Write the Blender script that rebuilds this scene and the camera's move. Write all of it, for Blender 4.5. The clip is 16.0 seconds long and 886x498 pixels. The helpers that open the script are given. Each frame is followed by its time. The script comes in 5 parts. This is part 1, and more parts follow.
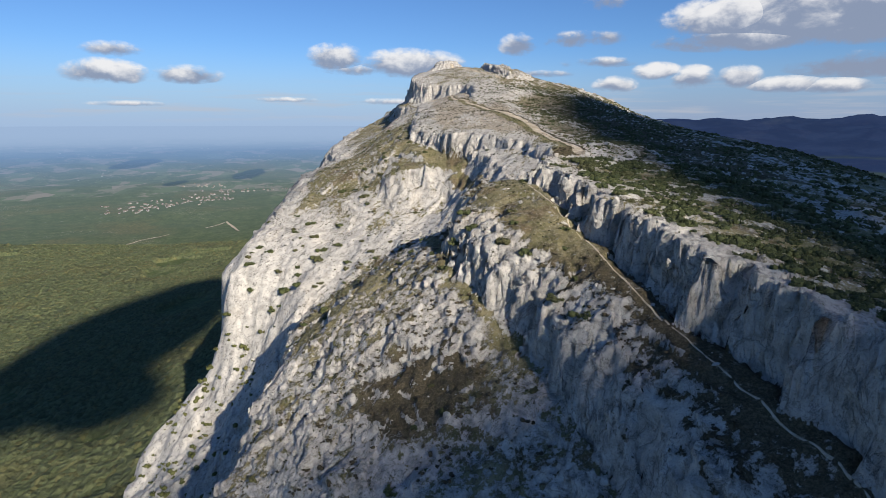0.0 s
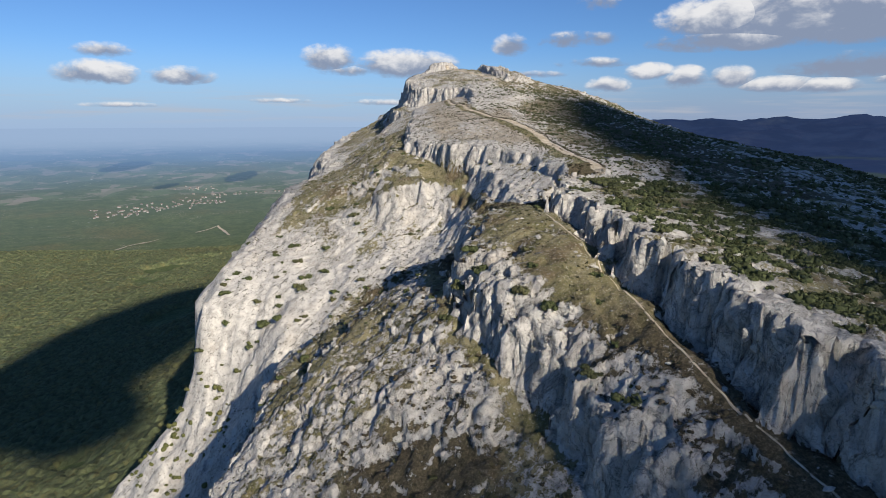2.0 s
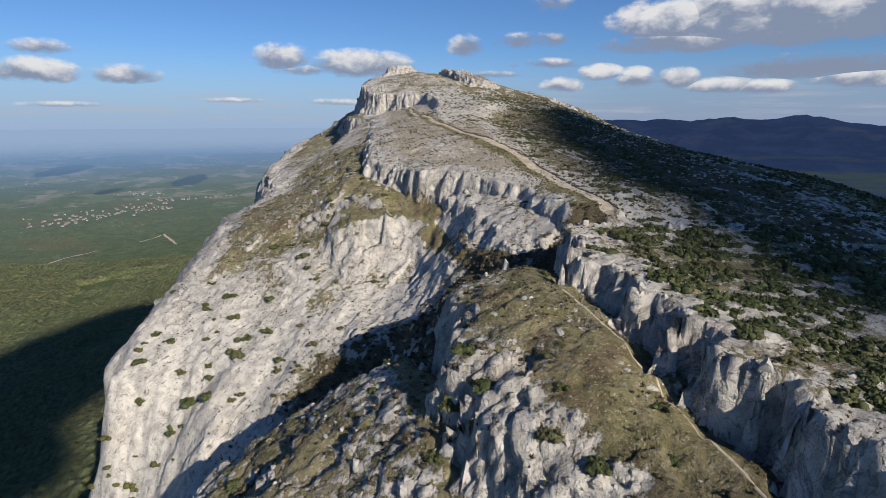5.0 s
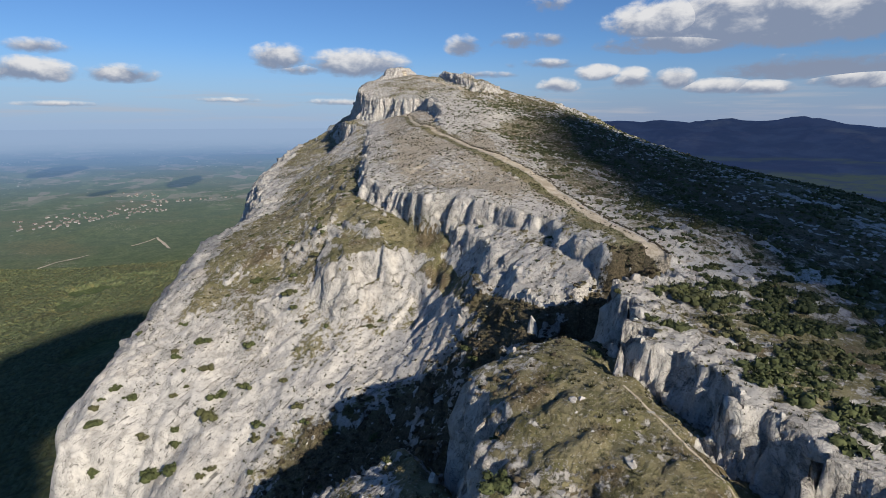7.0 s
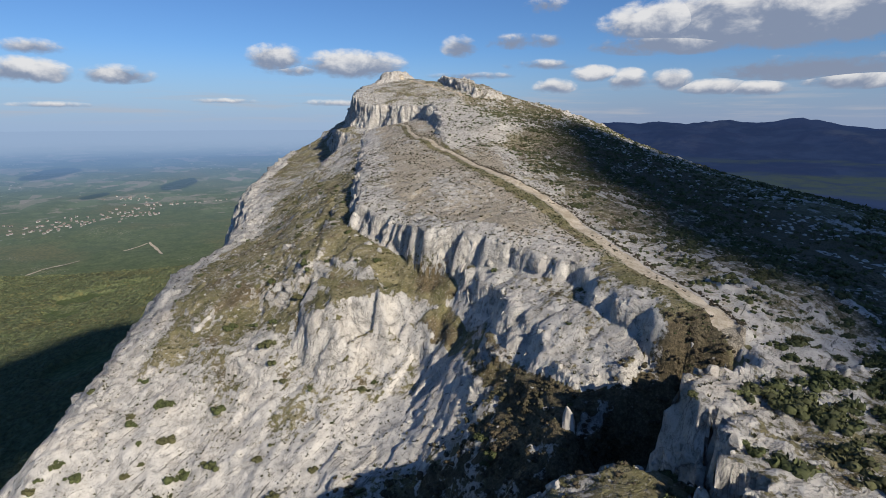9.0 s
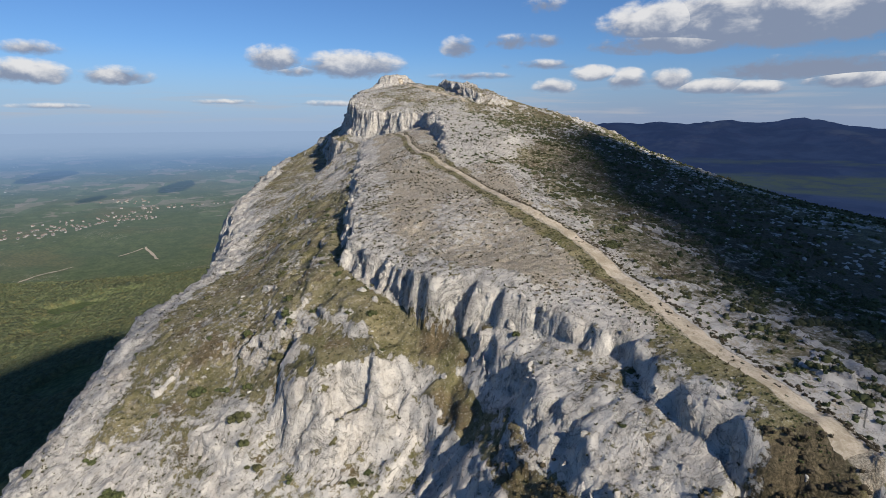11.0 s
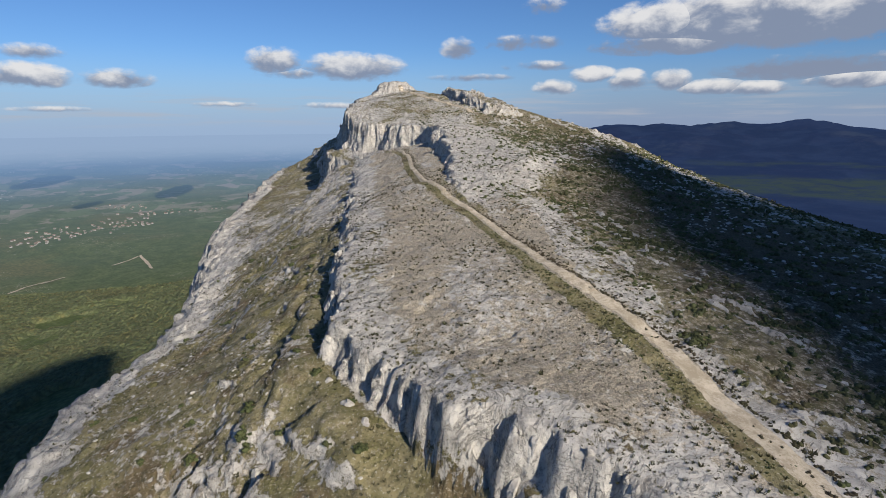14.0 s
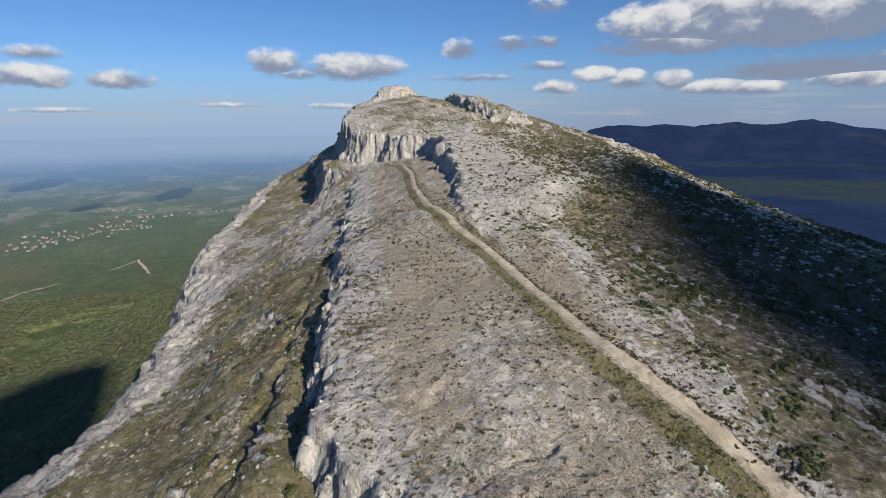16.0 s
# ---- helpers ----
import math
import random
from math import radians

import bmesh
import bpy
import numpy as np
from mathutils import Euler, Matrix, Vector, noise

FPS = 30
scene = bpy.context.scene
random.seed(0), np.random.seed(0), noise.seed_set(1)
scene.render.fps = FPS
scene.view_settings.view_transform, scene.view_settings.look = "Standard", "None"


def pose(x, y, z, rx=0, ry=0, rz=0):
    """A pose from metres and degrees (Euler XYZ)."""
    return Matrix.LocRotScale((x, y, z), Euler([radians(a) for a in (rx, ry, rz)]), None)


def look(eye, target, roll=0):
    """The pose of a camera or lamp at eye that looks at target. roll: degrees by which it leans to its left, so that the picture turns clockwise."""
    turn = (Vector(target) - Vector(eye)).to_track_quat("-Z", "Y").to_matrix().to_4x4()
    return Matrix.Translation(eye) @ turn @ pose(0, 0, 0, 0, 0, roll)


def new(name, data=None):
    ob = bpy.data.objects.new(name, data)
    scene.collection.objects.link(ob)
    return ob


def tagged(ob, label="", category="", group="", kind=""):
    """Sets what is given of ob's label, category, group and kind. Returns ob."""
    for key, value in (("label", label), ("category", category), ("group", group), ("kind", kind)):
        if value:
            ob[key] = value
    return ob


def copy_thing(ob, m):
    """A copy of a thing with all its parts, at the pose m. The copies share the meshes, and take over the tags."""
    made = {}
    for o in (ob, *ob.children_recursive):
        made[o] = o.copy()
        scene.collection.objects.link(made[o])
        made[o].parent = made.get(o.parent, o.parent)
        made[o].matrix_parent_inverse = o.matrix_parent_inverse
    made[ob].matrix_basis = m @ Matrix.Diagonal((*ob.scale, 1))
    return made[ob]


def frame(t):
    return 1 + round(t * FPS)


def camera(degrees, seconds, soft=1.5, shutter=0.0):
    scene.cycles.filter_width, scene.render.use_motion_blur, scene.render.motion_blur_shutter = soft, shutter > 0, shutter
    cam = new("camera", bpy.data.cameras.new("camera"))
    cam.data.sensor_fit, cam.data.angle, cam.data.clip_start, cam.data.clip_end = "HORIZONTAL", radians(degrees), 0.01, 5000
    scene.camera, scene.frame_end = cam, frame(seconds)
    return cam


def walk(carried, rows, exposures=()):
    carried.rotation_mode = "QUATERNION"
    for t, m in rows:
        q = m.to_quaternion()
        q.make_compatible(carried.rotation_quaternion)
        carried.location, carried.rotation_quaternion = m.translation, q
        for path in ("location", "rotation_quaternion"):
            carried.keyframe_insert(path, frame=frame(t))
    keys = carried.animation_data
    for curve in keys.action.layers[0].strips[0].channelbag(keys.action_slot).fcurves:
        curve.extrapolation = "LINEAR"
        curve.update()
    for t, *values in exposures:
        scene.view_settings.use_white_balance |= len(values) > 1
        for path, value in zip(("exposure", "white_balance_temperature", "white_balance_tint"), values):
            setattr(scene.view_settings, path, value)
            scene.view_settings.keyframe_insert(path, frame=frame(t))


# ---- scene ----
cam = camera(76.2, 16.0, 0.8)
METRES, EYE, TILT, LEAN, TURN = 180.0, 60.0, -12.6, 0.0, 0.0
ROWS = [
    (0.0, 0.0, 0.0, 0.0, 0.0, 0.0, -0.0),
    (0.5, -0.0016, 0.0292, 0.0112, -0.04, 0.01, 0.05),
    (1.0, -0.0032, 0.0586, 0.022, -0.1, 0.02, 0.08),
    (1.5, -0.0052, 0.0878, 0.0333, -0.27, 0.04, 0.16),
    (2.0, -0.0074, 0.1168, 0.0444, -0.55, 0.05, 0.26),
    (2.5, -0.0095, 0.146, 0.0553, -0.58, 0.07, 0.26),
    (3.0, -0.0119, 0.1752, 0.0668, -0.61, 0.08, 0.28),
    (3.5, -0.0145, 0.2042, 0.0789, -2.37, 0.08, 0.71),
    (4.0, -0.0172, 0.2325, 0.0919, -4.3, 0.02, 1.22),
    (6.5, -0.0236, 0.3779, 0.1542, -4.93, -0.04, 1.27),
    (7.0, -0.0238, 0.4067, 0.1665, -5.04, -0.01, 1.25),
    (7.5, -0.0236, 0.4354, 0.1793, -5.12, -0.0, 1.26),
    (8.0, -0.0231, 0.4639, 0.1916, -5.2, 0.05, 1.26),
    (8.5, -0.0227, 0.4923, 0.204, -5.28, 0.08, 1.28),
    (9.0, -0.0221, 0.5206, 0.2164, -5.36, 0.07, 1.33),
    (11.5, -0.0176, 0.6633, 0.2791, -5.36, 0.11, 1.54),
    (12.0, -0.0166, 0.6915, 0.2913, -5.34, 0.15, 1.58),
    (12.5, -0.0159, 0.7199, 0.3035, -5.35, 0.16, 1.63),
    (13.0, -0.015, 0.7483, 0.3156, -5.34, 0.2, 1.65),
    (13.5, -0.0143, 0.7766, 0.3277, -5.34, 0.21, 1.7),
    (14.0, -0.0133, 0.8052, 0.34, -5.31, 0.24, 1.72),
    (14.5, -0.0124, 0.8337, 0.3525, -5.28, 0.26, 1.77),
    (15.0, -0.0115, 0.8623, 0.3652, -5.27, 0.28, 1.73),
    (15.5, -0.0105, 0.8909, 0.3779, -5.2, 0.29, 1.76),
    (16.0, -0.0097, 0.9195, 0.3902, -5.17, 0.28, 1.78),
]
walk(cam, [(t, pose(0, 0, EYE, TILT, LEAN, TURN) @ pose(METRES * x, METRES * y, METRES * z, 90 + pitch, roll, yaw)) for t, x, y, z, yaw, pitch, roll in ROWS], [(0.0, 0.38, 6500, 10), (5.0, 0.20, 6500, 10), (16.0, 0.20, 6500, 10)])

# ---- world, sun ----
SUN_AZ, SUN_EL = radians(150.0), radians(28.0)
to_sun = Vector((math.sin(SUN_AZ) * math.cos(SUN_EL), math.cos(SUN_AZ) * math.cos(SUN_EL), math.sin(SUN_EL)))
sun = new("sun", bpy.data.lights.new("sun", "SUN"))
sun.data.energy, sun.data.angle, sun.data.color = 5.0, radians(0.55), (1.0, 0.92, 0.81)
sun.matrix_world = look(to_sun * 400, (0, 0, 0))


class Nodes:
    """A few short cuts for node trees."""

    def __init__(self, tree):
        self.t = tree
        tree.nodes.clear()

    def n(self, kind, **sockets):
        node = self.t.nodes.new(kind)
        for key, value in sockets.items():
            if key in ("operation", "blend_type", "data_type", "noise_dimensions", "feature", "attribute_name", "sky_type", "interpolation_type"):
                if key == "operation":
                    node.operation = value
                elif key == "blend_type":
                    node.blend_type = value
                elif key == "data_type":
                    node.data_type = value
                elif key == "noise_dimensions":
                    node.noise_dimensions = value
                elif key == "feature":
                    node.feature = value
                elif key == "attribute_name":
                    node.attribute_name = value
                elif key == "interpolation_type":
                    node.interpolation_type = value
                else:
                    node.sky_type = value
        return node

    def put(self, node, index, value):
        if isinstance(value, bpy.types.NodeSocket):
            self.t.links.new(value, node.inputs[index])
        else:
            node.inputs[index].default_value = value

    def math(self, op, a, b=0.0, c=0.0, clamp=False):
        node = self.n("ShaderNodeMath", operation=op)
        node.use_clamp = clamp
        self.put(node, 0, a), self.put(node, 1, b), self.put(node, 2, c)
        return node.outputs[0]

    def ramp(self, value, lo, hi, a=0.0, b=1.0):
        node = self.n("ShaderNodeMapRange", interpolation_type="SMOOTHSTEP")
        for i, v in enumerate((value, lo, hi, a, b)):
            self.put(node, i, v)
        return node.outputs[0]

    def mix(self, fac, a, b, blend="MIX"):
        node = self.n("ShaderNodeMix", data_type="RGBA", blend_type=blend)
        self.put(node, 0, fac), self.put(node, 6, a), self.put(node, 7, b)
        return node.outputs[2]

    def noise(self, vector, scale, detail=4.0, rough=0.55, distortion=0.0):
        node = self.n("ShaderNodeTexNoise")
        if vector is not None:
            self.put(node, 0, vector)
        node.inputs["Scale"].default_value, node.inputs["Detail"].default_value = scale, detail
        node.inputs["Roughness"].default_value, node.inputs["Distortion"].default_value = rough, distortion
        return node.outputs[0]

    def voronoi(self, vector, scale, feature="F1"):
        node = self.n("ShaderNodeTexVoronoi", feature=feature)
        self.put(node, 0, vector)
        node.inputs["Scale"].default_value = scale
        return node

    def mapping(self, vector, scale=(1, 1, 1), rot=(0, 0, 0), place=(0, 0, 0)):
        node = self.n("ShaderNodeMapping")
        self.put(node, 0, vector)
        node.inputs[1].default_value, node.inputs[2].default_value, node.inputs[3].default_value = place, rot, scale
        return node.outputs[0]


def rgb(r, g, b):
    return (r, g, b, 1.0)


# Clouds: azimuth and elevation of the middle, half width, half height in degrees, weight, greyness
CLOUDS = [
    (-29.1, 6.0, 3.0, 1.0, 0.85, 0.10),
    (-29.8, 4.1, 4.1, 1.5, 1.25, 0.05),
    (-23.4, 4.1, 3.7, 1.2, 1.05, 0.10),
    (-10.3, 5.9, 3.4, 1.8, 1.20, 0.05),
    (-3.0, 5.4, 6.4, 1.9, 1.20, 0.15),
    (7.3, 7.1, 2.4, 1.5, 1.15, 0.05),
    (-8.0, 4.9, 6.1, 0.9, 0.60, 0.20),
    (13.2, 7.5, 6.2, 1.1, 0.62, 0.60),
    (14.9, 5.4, 4.8, 0.8, 0.62, 0.40),
    (8.4, 4.5, 6.0, 0.6, 0.55, 0.40),
    (35.0, 8.3, 17.0, 3.4, 1.90, 0.32),
    (26.0, 8.6, 7.0, 2.6, 1.50, 0.00),
    (27.0, 6.9, 9.0, 1.5, 1.20, 0.45),
    (37.5, 4.4, 9.5, 1.5, 1.05, 0.70),
    (16.3, 3.4, 2.5, 1.1, 1.05, 0.00),
    (19.9, 4.5, 2.7, 1.1, 1.15, -0.10),
    (23.0, 3.8, 2.5, 1.5, 1.10, 0.05),
    (26.7, 3.8, 2.4, 1.4, 1.05, 0.10),
    (30.2, 3.1, 3.8, 1.0, 0.95, 0.20),
    (33.6, 2.9, 3.2, 0.9, 0.90, 0.20),
    (40.5, 3.3, 4.5, 1.1, 0.90, 0.30),
    (15.2, 10.6, 2.8, 1.3, 0.60, 0.30),
    (-28.2, 1.6, 4.6, 0.4, 0.60, 0.00),
    (-4.8, 2.0, 6.5, 0.5, 0.60, 0.00),
    (-15.0, 2.1, 4.6, 0.4, 0.55, 0.00),
]
world = bpy.data.worlds.new("sky")
scene.world = world
world.use_nodes = True
W = Nodes(world.node_tree)
sky = W.n("ShaderNodeTexSky", sky_type="NISHITA")
sky.sun_disc, sky.sun_elevation, sky.sun_rotation = False, SUN_EL, SUN_AZ
sky.altitude, sky.air_density, sky.dust_density, sky.ozone_density = 900, 1.0, 0.25, 3.5
way = W.n("ShaderNodeTexCoord").outputs["Generated"]
split = W.n("ShaderNodeSeparateXYZ")
W.put(split, 0, way)
az = W.math("MULTIPLY", W.math("ARCTAN2", split.outputs[0], split.outputs[1]), 57.2958)
el = W.math("MULTIPLY", W.math("ARCSINE", split.outputs[2]), 57.2958)
flat = W.n("ShaderNodeCombineXYZ")
W.put(flat, 0, az), W.put(flat, 1, W.math("MULTIPLY", el, 1.6))
puff = W.noise(flat.outputs[0], 0.30, 9.0, 0.60, 0.2)
fine = W.noise(W.mapping(flat.outputs[0], place=(31, 7, 0)), 1.3, 6.0, 0.6)
field, height = 0.0, 0.0
for a, e, w, h, k, grey in CLOUDS:
    dx = W.math("DIVIDE", W.math("SUBTRACT", az, a), w)
    dy = W.math("DIVIDE", W.math("SUBTRACT", el, e), h)
    under = W.math("MULTIPLY", W.math("MINIMUM", dy, 0.0), 0.9)
    d = W.math("ADD", W.math("MULTIPLY", dx, dx), W.math("ADD", W.math("MULTIPLY", dy, dy), W.math("MULTIPLY", under, under)))
    m = W.math("MULTIPLY", W.math("SUBTRACT", 1.0, W.math("SQRT", d)), k)
    pick = W.math("GREATER_THAN", m, field)
    height = W.math("ADD", W.math("MULTIPLY", pick, W.math("SUBTRACT", dy, grey)), W.math("MULTIPLY", W.math("SUBTRACT", 1.0, pick), height))
    field = W.math("MAXIMUM", field, m)
dense = W.math("ADD", field, W.math("MULTIPLY", W.math("SUBTRACT", puff, 0.50), 1.9))
dense = W.math("ADD", dense, W.math("MULTIPLY", W.math("SUBTRACT", fine, 0.5), 0.32))
dense = W.math("MULTIPLY", dense, W.ramp(field, 0.0, 0.25))
cover = W.ramp(dense, 0.05, 0.65, 0.0, 0.95)
lit = W.ramp(W.math("ADD", height, W.math("MULTIPLY", W.math("SUBTRACT", puff, 0.5), 2.8)), -0.40, 0.55)
cloud = W.mix(lit, rgb(3.9, 4.7, 6.5), rgb(13.0, 12.9, 12.9))
# thin far bands just over the horizon
band = W.noise(W.mapping(flat.outputs[0], scale=(0.10, 0.9, 1)), 1.0, 5.0, 0.55)
band = W.math("MULTIPLY", W.ramp(band, 0.46, 0.70), W.math("MULTIPLY", W.ramp(el, -0.2, 1.0), W.ramp(el, 4.5, 1.6)))
mist = W.ramp(el, 7.5, -0.8, 0.0, 0.97)
blue = W.mix(1.0, sky.outputs[0], rgb(0.84, 1.16, 1.58), "MULTIPLY")
murk = W.mix(W.ramp(az, 2.0, 24.0), rgb(5.4, 7.4, 10.6), rgb(4.3, 5.5, 8.1))
base = W.mix(mist, blue, murk)
base = W.mix(W.math("MULTIPLY", band, 0.55), base, rgb(7.4, 7.7, 8.6))
back = W.n("ShaderNodeBackground")
W.put(back, 0, W.mix(cover, base, cloud)), W.put(back, 1, 0.052)
W.t.links.new(back.outputs[0], W.n("ShaderNodeOutputWorld").inputs[0])


# ---- materials ----
def material(name):
    mat = bpy.data.materials.new(name)
    mat.use_nodes = True
    return mat, Nodes(mat.node_tree)


def finish(N, colour, rough=0.9, bump=None, strength=0.5, distance=0.1):
    b = N.n("ShaderNodeBsdfPrincipled")
    N.put(b, "Base Color", colour), N.put(b, "Roughness", rough)
    b.inputs["Specular IOR Level"].default_value = 0.25
    if bump is not None:
        k = N.n("ShaderNodeBump")
        k.inputs["Strength"].default_value, k.inputs["Distance"].default_value = strength, distance
        N.put(k, "Height", bump)
        N.t.links.new(k.outputs[0], b.inputs["Normal"])
    out = N.n("ShaderNodeOutputMaterial")
    N.t.links.new(b.outputs[0], out.inputs[0])
    return b


def attribute(N, name):
    return N.n("ShaderNodeAttribute", attribute_name=name).outputs["Fac"]


def rock_and_grass():
    mat, N = material("limestone_and_turf")
    at = N.n("ShaderNodeTexCoord").outputs["Object"]
    big = N.noise(at, 0.07, 4, 0.6)
    mid = N.noise(at, 0.45, 7, 0.68, 0.3)
    tiny = N.noise(at, 2.6, 6, 0.72)
    rock = N.mix(N.ramp(mid, 0.30, 0.62), rgb(0.335, 0.312, 0.276), rgb(0.560, 0.526, 0.464))
    rock = N.mix(N.ramp(big, 0.50, 0.72, 0.0, 0.5), rock, rgb(0.47, 0.41, 0.335))
    rock = N.mix(N.ramp(tiny, 0.56, 0.64, 0.0, 0.5), rock, rgb(0.21, 0.195, 0.17))
    # short dark seams along the beds
    dash = N.noise(N.mapping(N.mapping(at, rot=(0.0, 0.25, -0.75)), scale=(0.22, 1.5, 1.1)), 0.9, 6, 0.68, 0.7)
    seam = N.math("MULTIPLY", N.ramp(dash, 0.575, 0.635), attribute(N, "beds"))
    rock = N.mix(N.math("MULTIPLY", seam, 0.85), rock, rgb(0.085, 0.08, 0.07))
    crack = N.noise(N.mapping(at, scale=(0.6, 0.6, 0.5)), 0.33, 7, 0.66, 0.9)
    cut = N.math("ABSOLUTE", N.math("SUBTRACT", crack, 0.5))
    rock = N.mix(N.ramp(cut, 0.0, 0.012, 0.6, 0.0), rock, rgb(0.11, 0.105, 0.10))
    crease = N.math("ABSOLUTE", N.math("SUBTRACT", N.noise(N.mapping(at, scale=(1, 1, 0.7)), 0.85, 5, 0.62, 0.4), 0.5))
    g_big = N.noise(at, 0.2, 5, 0.62)
    grass = N.mix(N.ramp(g_big, 0.35, 0.66), rgb(0.145, 0.132, 0.056), rgb(0.262, 0.224, 0.122))
    grass = N.mix(N.ramp(N.noise(at, 0.11, 3, 0.6), 0.52, 0.66, 0.0, 0.7), grass, rgb(0.12, 0.080, 0.045))
    grass = N.mix(N.ramp(N.noise(at, 1.2, 6, 0.72), 0.50, 0.68, 0.0, 0.7), grass, rgb(0.050, 0.052, 0.020))
    grass = N.mix(N.ramp(tiny, 0.54, 0.66, 0.0, 0.8), grass, rgb(0.42, 0.385, 0.31))
    brown = N.math("ADD", attribute(N, "sere"), N.math("MULTIPLY", N.math("SUBTRACT", N.noise(at, 0.5, 5, 0.7), 0.5), 0.9))
    grass = N.mix(N.ramp(brown, 0.3, 0.75, 0.0, 0.9), grass, N.mix(N.ramp(tiny, 0.4, 0.62), rgb(0.055, 0.045, 0.026), rgb(0.140, 0.110, 0.066)))
    veg = N.math("ADD", attribute(N, "veg"), N.math("MULTIPLY", N.math("SUBTRACT", N.noise(at, 0.75, 7, 0.74), 0.5), 1.9))
    veg = N.ramp(veg, 0.44, 0.58)
    colour = N.mix(veg, rock, grass)
    grit = N.noise(at, 5.5, 4, 0.7)
    soil = N.mix(N.ramp(grit, 0.38, 0.64), rgb(0.235, 0.198, 0.143), rgb(0.51, 0.447, 0.348))
    earth = N.math("ADD", attribute(N, "earth"), N.math("MULTIPLY", N.math("SUBTRACT", N.noise(at, 0.8, 6, 0.72), 0.5), 1.1))
    colour = N.mix(N.ramp(earth, 0.45, 0.6), colour, soil)
    # small cushions and pits
    dots = N.voronoi(N.mapping(at, scale=(1, 1, 0.7)), 2.1)
    grow = N.math("ADD", N.ramp(N.noise(at, 0.16, 4, 0.6), 0.40, 0.62, 0.02, 0.20), N.math("MULTIPLY", N.math("SUBTRACT", N.noise(at, 1.3, 3, 0.6), 0.5), 0.7))
    spot = N.ramp(N.math("SUBTRACT", dots.outputs[0], grow), -0.03, 0.03, 0.95, 0.0)
    colour = N.mix(N.math("MULTIPLY", spot, attribute(N, "dots")), colour, rgb(0.070, 0.066, 0.034))
    relief = N.math("ADD", N.math("MULTIPLY", mid, 0.9), N.math("ADD", N.math("MULTIPLY", tiny, 0.4), N.math("MULTIPLY", N.ramp(cut, 0.0, 0.03), 0.25)))
    calm = N.math("SUBTRACT", 1.0, N.math("MULTIPLY", attribute(N, "plain"), 0.72))
    facet = N.math("ADD", N.voronoi(N.mapping(at, scale=(1, 1, 0.8), rot=(0.3, 0.2, 0.5)), 0.6).outputs[0], N.math("MULTIPLY", N.voronoi(at, 1.7).outputs[0], 0.35))
    relief = N.math("ADD", relief, N.math("MULTIPLY", facet, N.math("MULTIPLY", N.math("SUBTRACT", 1.0, veg), -0.55)))
    relief = N.math("SUBTRACT", relief, N.math("MULTIPLY", seam, 0.3))
    relief = N.math("ADD", relief, N.math("MULTIPLY", N.ramp(crease, 0.0, 0.07), 0.16))
    finish(N, colour, 0.92, N.math("MULTIPLY", relief, calm), 1.0, 0.42)
    return mat


def leaf_matter(name, dark, light, dry):
    mat, N = material(name)
    at = N.n("ShaderNodeTexCoord").outputs["Object"]
    info = N.n("ShaderNodeNewGeometry").outputs["Random Per Island"]
    who = N.n("ShaderNodeObjectInfo").outputs["Random"]
    c = N.mix(info, dark, light)
    c = N.mix(N.ramp(N.noise(at, 0.05, 3, 0.6), 0.5, 0.7, 0.0, 0.55), c, dry)
    c = N.mix(N.ramp(who, 0.55, 1.0, 0.0, 0.5), c, dry)
    finish(N, c, 0.85, N.noise(at, 6.0, 4, 0.7), 0.5, 0.1)
    return mat


